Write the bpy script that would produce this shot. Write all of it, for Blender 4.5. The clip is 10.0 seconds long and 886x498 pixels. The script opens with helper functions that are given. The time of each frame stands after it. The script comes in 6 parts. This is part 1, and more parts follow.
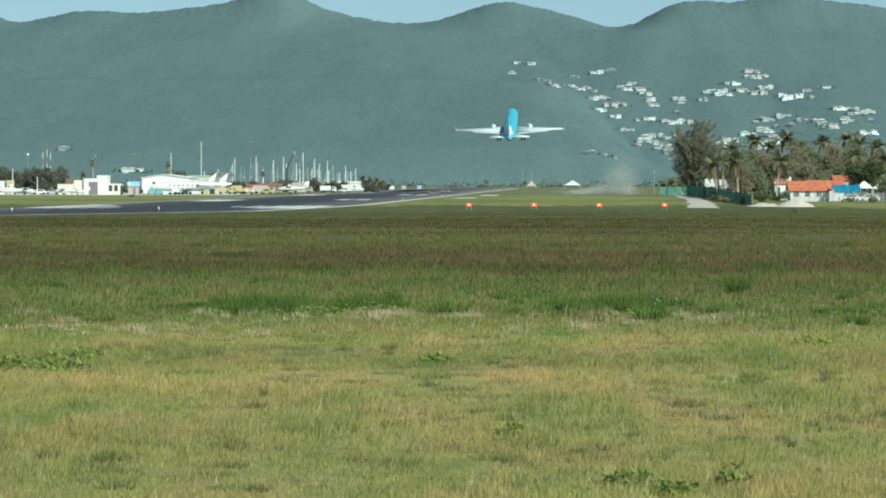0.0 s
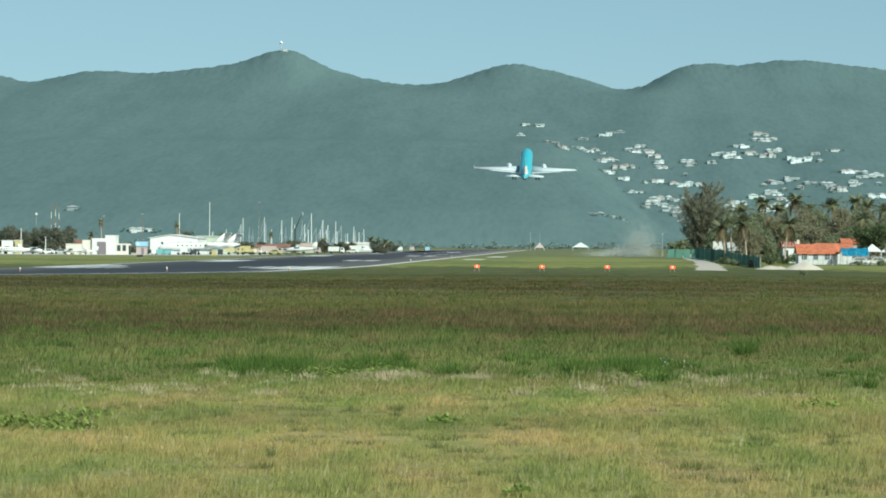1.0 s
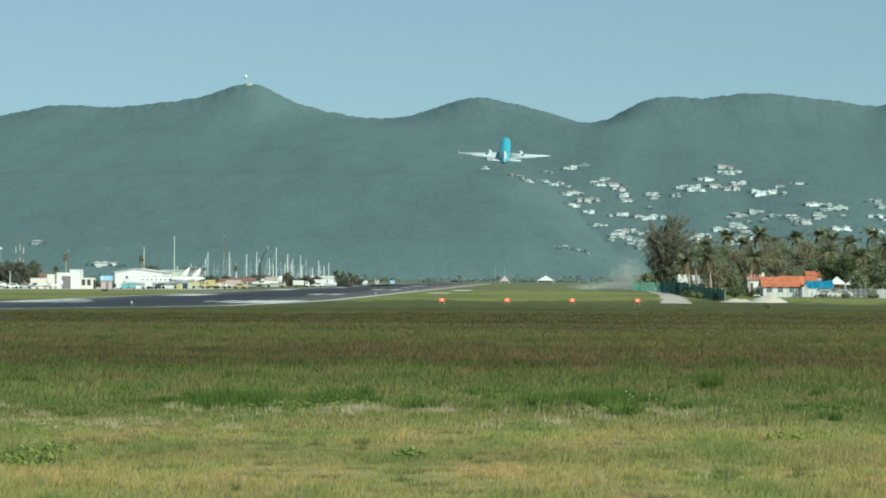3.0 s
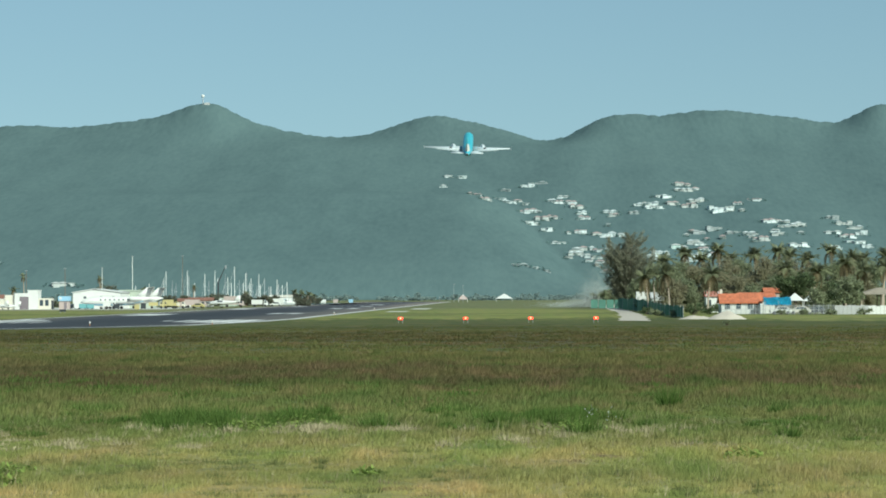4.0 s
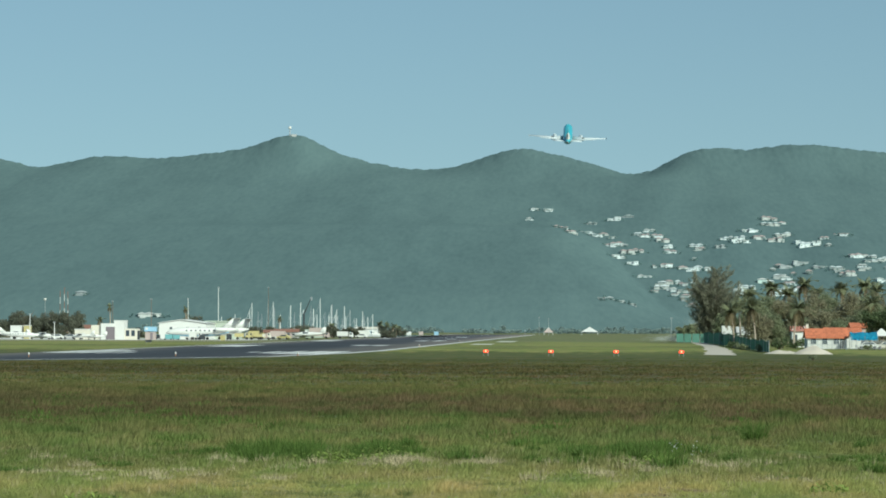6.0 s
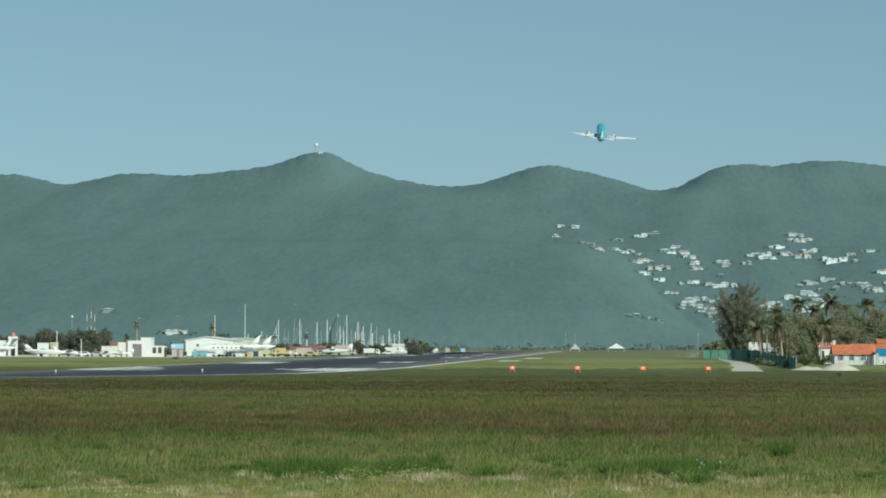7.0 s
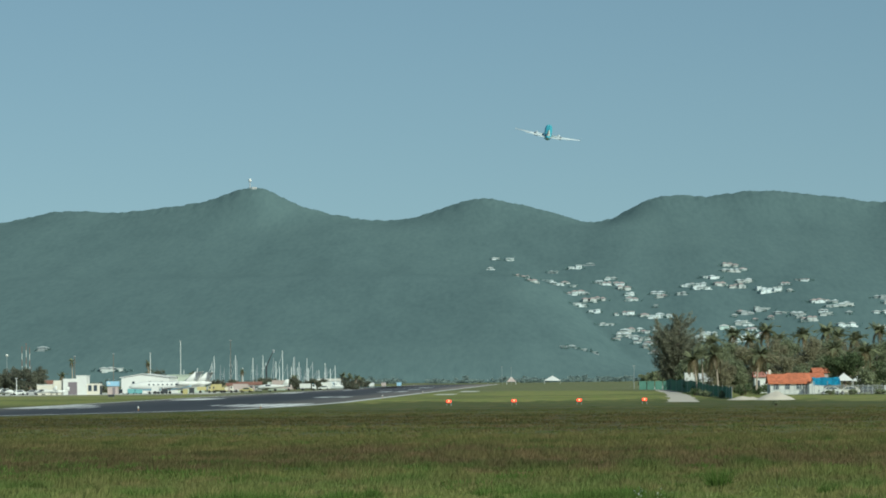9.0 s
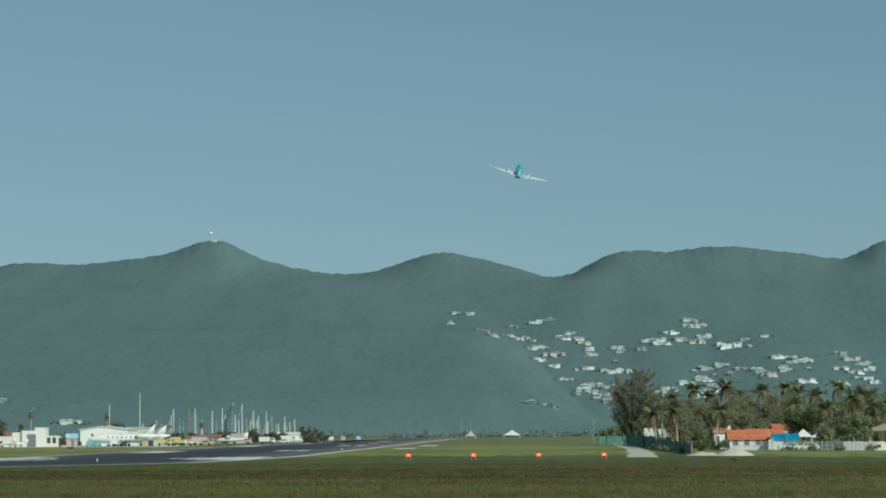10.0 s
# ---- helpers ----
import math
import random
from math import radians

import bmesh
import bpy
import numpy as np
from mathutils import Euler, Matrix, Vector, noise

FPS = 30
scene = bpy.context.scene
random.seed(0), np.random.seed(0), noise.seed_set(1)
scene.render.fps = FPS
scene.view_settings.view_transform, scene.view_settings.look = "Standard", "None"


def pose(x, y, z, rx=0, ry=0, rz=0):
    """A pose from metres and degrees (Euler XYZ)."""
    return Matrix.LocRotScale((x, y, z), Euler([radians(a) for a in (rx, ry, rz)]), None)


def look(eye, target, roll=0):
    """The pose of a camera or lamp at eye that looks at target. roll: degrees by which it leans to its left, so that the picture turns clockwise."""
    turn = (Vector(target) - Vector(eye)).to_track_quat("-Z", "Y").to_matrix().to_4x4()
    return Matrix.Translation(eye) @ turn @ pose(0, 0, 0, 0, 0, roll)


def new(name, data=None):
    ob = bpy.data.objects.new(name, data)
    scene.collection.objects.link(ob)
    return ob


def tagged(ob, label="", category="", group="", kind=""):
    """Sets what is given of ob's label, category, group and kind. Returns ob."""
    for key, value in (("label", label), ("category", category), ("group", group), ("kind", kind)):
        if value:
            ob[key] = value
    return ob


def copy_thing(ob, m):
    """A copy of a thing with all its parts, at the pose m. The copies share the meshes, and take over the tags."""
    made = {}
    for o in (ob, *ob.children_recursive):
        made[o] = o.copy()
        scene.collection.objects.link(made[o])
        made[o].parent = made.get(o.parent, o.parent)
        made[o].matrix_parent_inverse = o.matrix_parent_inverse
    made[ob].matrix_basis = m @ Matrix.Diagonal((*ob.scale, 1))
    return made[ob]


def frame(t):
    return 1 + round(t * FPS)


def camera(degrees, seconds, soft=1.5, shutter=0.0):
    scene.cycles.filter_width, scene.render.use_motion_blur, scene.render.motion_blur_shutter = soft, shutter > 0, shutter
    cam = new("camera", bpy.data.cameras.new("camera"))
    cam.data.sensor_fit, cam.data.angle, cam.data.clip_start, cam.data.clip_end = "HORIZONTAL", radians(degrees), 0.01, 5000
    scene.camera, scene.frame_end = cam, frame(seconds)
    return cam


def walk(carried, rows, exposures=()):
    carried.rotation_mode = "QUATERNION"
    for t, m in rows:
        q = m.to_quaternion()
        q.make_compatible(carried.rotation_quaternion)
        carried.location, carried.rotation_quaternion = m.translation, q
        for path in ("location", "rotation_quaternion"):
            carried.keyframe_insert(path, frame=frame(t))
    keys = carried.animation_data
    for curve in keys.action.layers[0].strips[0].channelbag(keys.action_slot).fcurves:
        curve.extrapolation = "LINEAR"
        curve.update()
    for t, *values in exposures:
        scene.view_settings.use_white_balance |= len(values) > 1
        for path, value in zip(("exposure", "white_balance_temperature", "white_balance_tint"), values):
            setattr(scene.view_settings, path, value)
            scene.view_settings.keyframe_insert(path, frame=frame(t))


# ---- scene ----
cam = camera(2 * math.degrees(math.atan(784 / 6270)), 10.0, soft=1.8, shutter=0.0)
EYE = 3.9
# seconds, turn to the right, tilt up, lean, in degrees
PATH = [
    (0, -2.278, -1.094, 0.019), (0.1, -1.975, -0.499, -0.452), (0.2, -2.929, -0.918, -0.402), (0.3, -3.140, -0.969, -0.352), (0.4, -3.316, -1.034, -0.301),
    (0.5, -3.210, -1.087, -0.251), (0.6, -2.919, -0.704, -0.145), (0.7, -2.939, -0.624, -0.038), (0.8, -2.537, -0.438, 0.068), (0.9, -2.234, -0.356, 0.174),
    (1, -2.410, -0.102, 0.281), (1.2, -2.216, 0.193, 0.240), (1.3, -2.230, 0.406, 0.220), (1.5, -1.953, 0.243, 0.180), (1.7, -2.399, 0.641, 0.132),
    (1.8, -2.637, 0.338, 0.108), (2, -2.645, 0.702, 0.060), (2.2, -2.489, 0.268, 0.085), (2.3, -2.468, 0.141, 0.098), (2.5, -1.877, 0.346, 0.123),
    (2.7, -1.965, 0.412, 0.188), (3.8, -1.294, 0.548, -0.011), (3.9, -1.353, 0.581, -0.087), (4, -1.170, 0.740, -0.162), (4.2, -1.508, 0.779, -0.048),
    (4.3, -1.460, 0.919, 0.010), (4.5, -1.513, 0.856, 0.124), (4.7, -1.402, 0.950, 0.236), (4.8, -1.686, 0.982, 0.293), (5, -2.065, 1.110, 0.405),
    (5.1, -2.228, 1.129, 0.244), (5.2, -2.091, 1.242, 0.083), (6.3, -2.797, 1.288, 0.370), (6.5, -2.948, 1.500, 0.453), (6.7, -3.149, 1.711, 0.327),
    (6.8, -3.167, 1.601, 0.264), (7, -2.987, 1.537, 0.138), (7.2, -2.702, 1.566, 0.058), (7.3, -2.659, 1.567, 0.018), (7.5, -2.633, 1.629, -0.061),
    (7.7, -2.619, 1.587, -0.116), (8, -2.320, 1.607, -0.199), (8.2, -2.278, 1.617, -0.195), (8.5, -1.818, 1.762, -0.188), (8.7, -2.087, 1.974, -0.338),
    (9, -1.930, 2.081, -0.565), (9.2, -1.879, 2.113, -0.550), (9.5, -1.413, 2.208, -0.527), (9.7, -1.558, 2.495, -0.421), (10, -1.284, 2.950, -0.262),
]
EXPOSURES = [(0, 0.24, 6220, -9), (1, 0.25, 6220, -10), (1.5, 0.20, 6220, -10), (2.5, 0.15, 6220, -10), (4.5, 0.16, 6220, -10), (6.5, 0.0, 6220, -10), (8, -0.09, 6220, -10), (9, -0.14, 6220, -10), (10, -0.30, 6220, -10)]
walk(cam, [(t, pose(0, 0, EYE, 90 + tilt, 0, -turn) @ pose(0, 0, 0, 0, 0, lean)) for t, turn, tilt, lean in PATH], EXPOSURES)

# ---- light ----
SUN_UP, SUN_TURN = 33.0, 142.0  # degrees: height, and clockwise from the runway's heading
world = bpy.data.worlds.new("sky")
scene.world = world
world.use_nodes = True
wn = world.node_tree.nodes
sky = wn.new("ShaderNodeTexSky")
sky.sky_type = "NISHITA"
sky.sun_disc = False
sky.sun_elevation = radians(SUN_UP)
sky.sun_rotation = radians(SUN_TURN)
sky.air_density, sky.dust_density, sky.ozone_density = 1.0, 0.7, 0.6
# the haze is thin: look a little way up the sky's gradient at the horizon
co = wn.new("ShaderNodeTexCoord")
lift = wn.new("ShaderNodeVectorMath")
lift.operation, lift.inputs[1].default_value = "ADD", (0, 0, 0.10)
unit = wn.new("ShaderNodeVectorMath")
unit.operation = "NORMALIZE"
world.node_tree.links.new(co.outputs["Generated"], lift.inputs[0])
world.node_tree.links.new(lift.outputs[0], unit.inputs[0])
world.node_tree.links.new(unit.outputs[0], sky.inputs["Vector"])
wn["Background"].inputs["Strength"].default_value = 0.086
world.node_tree.links.new(sky.outputs[0], wn["Background"].inputs["Color"])
sun = new("sun", bpy.data.lights.new("sun", "SUN"))
sun.data.energy, sun.data.angle, sun.data.color = 4.6, radians(0.5), (1.0, 0.95, 0.87)
_a, _e = radians(SUN_TURN), radians(SUN_UP)
sun.matrix_world = look((0, 0, 50), (-math.sin(_a) * math.cos(_e), -math.cos(_a) * math.cos(_e), 50 - math.sin(_e)))


# ---- materials ----
def material(name, base, rough=0.7, metal=0.0, vary=0.15, scale=2.0, fine=25.0, bump=0.0, per=""):
    """A surface with stains at one scale and grain at another. per: 'object' or 'island' for a random tone a piece."""
    m = bpy.data.materials.new(name)
    m.use_nodes = True
    nt, n = m.node_tree, m.node_tree.nodes
    bsdf = n["Principled BSDF"]
    bsdf.inputs["Roughness"].default_value, bsdf.inputs["Metallic"].default_value = rough, metal
    pos = n.new("ShaderNodeTexCoord")
    total = None
    for s, w in ((scale, 0.65), (fine, 0.35)):
        tex = n.new("ShaderNodeTexNoise")
        tex.inputs["Scale"].default_value, tex.inputs["Detail"].default_value = s, 4
        nt.links.new(pos.outputs["Object"], tex.inputs["Vector"])
        mul = n.new("ShaderNodeMath")
        mul.operation, mul.inputs[1].default_value = "MULTIPLY", w
        nt.links.new(tex.outputs["Fac"], mul.inputs[0])
        if total is None:
            total = mul
        else:
            add = n.new("ShaderNodeMath")
            nt.links.new(total.outputs[0], add.inputs[0])
            nt.links.new(mul.outputs[0], add.inputs[1])
            total = add
    if per:
        rnd = n.new("ShaderNodeObjectInfo" if per == "object" else "ShaderNodeNewGeometry")
        mix = n.new("ShaderNodeMath")
        mix.operation, mix.inputs[1].default_value, mix.inputs[2].default_value = "MULTIPLY_ADD", 0.5, -0.25
        nt.links.new(rnd.outputs["Random" if per == "object" else "Random Per Island"], mix.inputs[0])
        add = n.new("ShaderNodeMath")
        nt.links.new(total.outputs[0], add.inputs[0])
        nt.links.new(mix.outputs[0], add.inputs[1])
        total = add
    ramp = n.new("ShaderNodeMapRange")
    ramp.inputs["From Min"].default_value, ramp.inputs["From Max"].default_value = 0.25, 0.75
    ramp.inputs["To Min"].default_value, ramp.inputs["To Max"].default_value = 1 - vary, 1 + vary
    nt.links.new(total.outputs[0], ramp.inputs["Value"])
    tint = n.new("ShaderNodeVectorMath")
    tint.operation = "SCALE"
    tint.inputs[0].default_value = base
    nt.links.new(ramp.outputs[0], tint.inputs["Scale"])
    nt.links.new(tint.outputs[0], bsdf.inputs["Base Color"])
    if bump:
        b = n.new("ShaderNodeBump")
        b.inputs["Strength"].default_value, b.inputs["Distance"].default_value = 0.6, bump
        nt.links.new(total.outputs[0], b.inputs["Height"])
        nt.links.new(b.outputs[0], bsdf.inputs["Normal"])
    return m


def see_through(m, colour, share):
    """Thin leaves let light through."""
    nt = m.node_tree
    tr = nt.nodes.new("ShaderNodeBsdfTranslucent")
    mix = nt.nodes.new("ShaderNodeMixShader")
    mix.inputs[0].default_value = share
    nt.links.new(colour, tr.inputs["Color"])
    nt.links.new(nt.nodes["Principled BSDF"].outputs[0], mix.inputs[1])
    nt.links.new(tr.outputs[0], mix.inputs[2])
    nt.links.new(mix.outputs[0], nt.nodes["Material Output"].inputs["Surface"])


def leafy(m):
    b = m.node_tree.nodes["Principled BSDF"]
    b.inputs["Specular IOR Level"].default_value = 0.12
    see_through(m, b.inputs["Base Color"].links[0].from_socket, 0.48)
    return m


def ramp_node(nt, stops, value, interpolation="LINEAR"):
    r = nt.nodes.new("ShaderNodeValToRGB")
    r.color_ramp.interpolation = interpolation
    while len(r.color_ramp.elements) < len(stops):
        r.color_ramp.elements.new(0.5)
    for e, (p, c) in zip(r.color_ramp.elements, stops):
        e.position, e.color = p, (*c, 1)
    nt.links.new(value, r.inputs["Fac"])
    return r


def math_node(nt, op, a, b=None, c=None):
    m = nt.nodes.new("ShaderNodeMath")
    m.operation = op
    for i, v in enumerate((a, b, c)):
        if v is None:
            continue
        if isinstance(v, (int, float)):
            m.inputs[i].default_value = v
        else:
            nt.links.new(v, m.inputs[i])
    return m.outputs[0]


def noise_node(nt, vec, scale, detail=4, stretch=None):
    if stretch:
        mp = nt.nodes.new("ShaderNodeMapping")
        mp.inputs["Scale"].default_value = stretch
        nt.links.new(vec, mp.inputs["Vector"])
        vec = mp.outputs[0]
    t = nt.nodes.new("ShaderNodeTexNoise")
    t.inputs["Scale"].default_value, t.inputs["Detail"].default_value = scale, detail
    nt.links.new(vec, t.inputs["Vector"])
    return t.outputs["Fac"]


def field_material(name, gain, rough=0.9, blades=False):
    """The airfield's grass: kinds of grass in strips along the field, with patches."""
    m = bpy.data.materials.new(name)
    m.use_nodes = True
    nt = m.node_tree
    bsdf = nt.nodes["Principled BSDF"]
    bsdf.inputs["Roughness"].default_value = rough
    bsdf.inputs["Specular IOR Level"].default_value = 0.2
    co = nt.nodes.new("ShaderNodeTexCoord").outputs["Object"]
    sep = nt.nodes.new("ShaderNodeSeparateXYZ")
    nt.links.new(co, sep.inputs[0])
    wide = noise_node(nt, co, 1.0, 5, (0.030, 0.006, 0.0))
    patch = noise_node(nt, co, 1.0, 5, (0.42, 0.095, 0.0))
    small = noise_node(nt, co, 1.0, 4, (2.2, 0.65, 0.0))
    mown = noise_node(nt, co, 1.0, 4, (0.012, 0.055, 0.0))
    shift = math_node(nt, "MULTIPLY_ADD", math_node(nt, "SUBTRACT", wide, 0.5), 0.7, 1.0)
    dist = math_node(nt, "MULTIPLY", sep.outputs["Y"], shift)
    dist = math_node(nt, "MULTIPLY_ADD", math_node(nt, "SUBTRACT", patch, 0.5), math_node(nt, "MULTIPLY", dist, 0.34), dist)
    fac = math_node(nt, "DIVIDE", dist, 1000.0)
    strips = ramp_node(nt, FIELD_STRIPS, fac)
    dry = ramp_node(nt, [(0.30, (0.64, 0.84, 0.66)), (0.45, (0.92, 1.0, 0.92)), (0.56, (1.04, 1, 1.02)), (0.70, (1.30, 1.10, 1.32))], patch)
    grain = ramp_node(nt, [(0.3, (0.86, 0.90, 0.86)), (0.7, (1.13, 1.10, 1.12))], small)
    mul = nt.nodes.new("ShaderNodeVectorMath")
    mul.operation = "MULTIPLY"
    nt.links.new(strips.outputs[0], mul.inputs[0])
    nt.links.new(dry.outputs[0], mul.inputs[1])
    mul2 = nt.nodes.new("ShaderNodeVectorMath")
    mul2.operation = "MULTIPLY"
    nt.links.new(mul.outputs[0], mul2.inputs[0])
    nt.links.new(grain.outputs[0], mul2.inputs[1])
    band = ramp_node(nt, [(0.38, (0.84, 0.88, 0.83)), (0.5, (1, 1, 1)), (0.61, (1.16, 1.13, 1.10))], mown)
    mul3 = nt.nodes.new("ShaderNodeVectorMath")
    mul3.operation = "MULTIPLY"
    nt.links.new(mul2.outputs[0], mul3.inputs[0])
    nt.links.new(band.outputs[0], mul3.inputs[1])
    out = mul3.outputs[0]
    sc = nt.nodes.new("ShaderNodeVectorMath")
    sc.operation = "SCALE"
    nt.links.new(out, sc.inputs[0])
    if blades:
        rnd = nt.nodes.new("ShaderNodeNewGeometry").outputs["Random Per Island"]
        nt.links.new(math_node(nt, "MULTIPLY_ADD", rnd, 0.34 * gain, 0.83 * gain), sc.inputs["Scale"])
    else:
        sc.inputs["Scale"].default_value = gain
    nt.links.new(sc.outputs[0], bsdf.inputs["Base Color"])
    if blades:
        see_through(m, sc.outputs[0], 0.5)
    return m


# distance over the field in km, and the colour of the grass there
FIELD_STRIPS = [(0.0, (0.306, 0.268, 0.112)), (0.070, (0.292, 0.260, 0.106)), (0.090, (0.252, 0.236, 0.092)), (0.104, (0.160, 0.174, 0.062)), (0.122, (0.142, 0.150, 0.055)),
                (0.143, (0.128, 0.130, 0.048)), (0.157, (0.119, 0.098, 0.047)), (0.185, (0.116, 0.095, 0.045)), (0.203, (0.134, 0.126, 0.049)),
                (0.262, (0.124, 0.116, 0.045)), (0.290, (0.100, 0.086, 0.037)), (0.350, (0.094, 0.082, 0.034)), (0.375, (0.104, 0.102, 0.038)),
                (0.425, (0.092, 0.091, 0.034)), (0.470, (0.102, 0.106, 0.037)), (0.520, (0.102, 0.110, 0.037)), (0.560, (0.135, 0.144, 0.048)),
                (0.610, (0.262, 0.262, 0.084)), (0.670, (0.228, 0.233, 0.076)), (0.700, (0.160, 0.172, 0.060)), (0.735, (0.172, 0.182, 0.063)), (0.775, (0.255, 0.256, 0.086)),
                (0.880, (0.235, 0.238, 0.083)), (0.930, (0.165, 0.176, 0.070)), (0.965, (0.22, 0.225, 0.09)), (1.0, (0.18, 0.185, 0.090))]
M_GROUND = field_material("field_soil", 0.9)
M_GRASS = field_material("grass_blades", 1.5, 0.7, blades=True)
M_WEED = material("weed_leaves", (0.26, 0.33, 0.09), 0.6, vary=0.4, scale=0.6, fine=9, per="island")
# white villa walls, cooled and greyed to hold the haze over the town
M_VILLA = material("hazed_villa_paint", (0.62, 0.68, 0.69), 0.7, vary=0.2, scale=0.3, fine=3)
M_WHITE = material("white_paint", (0.66, 0.66, 0.64), 0.55, vary=0.08, scale=0.4, fine=4)
M_CREAM = material("cream_render", (0.64, 0.60, 0.52), 0.8, vary=0.08, scale=0.3, fine=5, bump=0.01)
for _m in (M_WEED,):
    leafy(_m)
M_GREY = material("grey_render", (0.42, 0.42, 0.42), 0.8, vary=0.12, scale=0.3, fine=5)
M_DARK = material("dark_gaps", (0.04, 0.045, 0.05), 0.5, vary=0.1)
M_DOOR = material("roller_door", (0.20, 0.17, 0.19), 0.55, vary=0.12, scale=0.5, fine=6)
M_METAL = material("galvanised_metal", (0.45, 0.46, 0.47), 0.45, 0.6, vary=0.15, scale=3)
M_MAST = material("anodised_mast", (0.82, 0.82, 0.80), 0.4, 0.0, vary=0.1)
M_BARK = material("bark", (0.17, 0.13, 0.10), 0.9, vary=0.3, scale=2, fine=12, bump=0.03)
M_PALM_BARK = material("palm_bark", (0.40, 0.33, 0.27), 0.9, vary=0.25, scale=3, fine=15, bump=0.03)
M_LEAF = material("hedge_leaves", (0.272, 0.298, 0.185), 0.6, vary=0.2, scale=0.25, fine=3, per="island")
M_LEAF_DRY = material("dry_leaves", (0.305, 0.285, 0.190), 0.7, vary=0.2, scale=0.25, fine=3, per="island")
M_LEAF_BRIGHT = material("almond_leaves", (0.115, 0.150, 0.075), 0.55, vary=0.5, scale=0.3, fine=3, per="island")
M_NEEDLE = material("casuarina_needles", (0.250, 0.250, 0.185), 0.8, vary=0.2, scale=0.25, fine=3, per="island")
M_MANGROVE = material("mangrove_leaves", (0.165, 0.172, 0.128), 0.7, vary=0.22, scale=0.25, fine=3, per="island")
M_SAGE = material("sage_green_sheet", (0.40, 0.45, 0.38), 0.6, vary=0.1, scale=0.4)
M_RUST = material("rusty_sheet", (0.24, 0.12, 0.09), 0.8, vary=0.25, scale=0.5, fine=5)
M_FROND = material("palm_fronds", (0.225, 0.240, 0.145), 0.5, vary=0.4, scale=0.5, fine=4, per="object")
M_FROND_DRY = material("dry_palm_fronds", (0.21, 0.17, 0.10), 0.7, vary=0.35, scale=0.5, fine=4, per="object")
for _m in (M_MANGROVE, M_LEAF, M_LEAF_DRY, M_LEAF_BRIGHT, M_NEEDLE, M_FROND, M_FROND_DRY):
    leafy(_m)
M_TILE = material("orange_roof_tiles", (0.54, 0.175, 0.09), 0.8, vary=0.18, scale=0.6, fine=6, per="object")
M_REDROOF = material("faded_red_roof", (0.42, 0.17, 0.13), 0.8, vary=0.15, scale=0.3, fine=4)
M_BLUE = material("blue_tarpaulin", (0.06, 0.42, 0.64), 0.5, vary=0.12, scale=0.6, fine=6)
M_FENCE = material("green_windscreen_mesh", (0.08, 0.19, 0.15), 0.8, vary=0.25, scale=0.4, fine=5)
M_SAND = material("pale_sand", (0.50, 0.45, 0.385), 0.95, vary=0.15, scale=0.5, fine=5, bump=0.04)
M_TRACK = material("dusty_road", (0.30, 0.26, 0.19), 0.95, vary=0.2, scale=0.05, fine=0.8)
M_CONCRETE = material("concrete", (0.55, 0.54, 0.50), 0.85, vary=0.12, scale=0.4, fine=6)
M_YELLOW = material("yellow_paint", (0.46, 0.40, 0.19), 0.5, vary=0.15, scale=0.6)
M_ORANGE = material("orange_brown_paint", (0.42, 0.20, 0.10), 0.6, vary=0.2, scale=0.6)
M_RUBBER = material("tyre_rubber", (0.03, 0.03, 0.03), 0.8, vary=0.1)
M_GLASS = material("dark_window_glass", (0.05, 0.07, 0.09), 0.12, vary=0.1)
M_BLUEWALL = material("pale_blue_wall", (0.30, 0.50, 0.66), 0.7, vary=0.1)
M_PINK = material("pale_pink_wall", (0.44, 0.36, 0.34), 0.8, vary=0.1)
M_THATCH = material("thatch", (0.30, 0.26, 0.21), 0.95, vary=0.25, scale=1.0, fine=8, bump=0.05)
M_TEAL = material("aircraft_teal_paint", (0.075, 0.42, 0.52), 0.35, vary=0.05, scale=0.2)
M_WING = material("aircraft_grey_white", (0.55, 0.61, 0.64), 0.4, vary=0.06, scale=0.2)
M_ENGINE = material("engine_metal", (0.30, 0.30, 0.31), 0.35, 0.8, vary=0.1)


def lamp_material(name, col, strength):
    m = bpy.data.materials.new(name)
    m.use_nodes = True
    b = m.node_tree.nodes["Principled BSDF"]
    b.inputs["Base Color"].default_value = (*col, 1)
    b.inputs["Emission Color"].default_value = (*col, 1)
    b.inputs["Emission Strength"].default_value = strength
    return m


M_RED_LAMP = lamp_material("red_lamp", (1.0, 0.055, 0.02), 1.6)
M_RED_CORE = lamp_material("red_lamp_core", (1.0, 0.28, 0.14), 2.2)


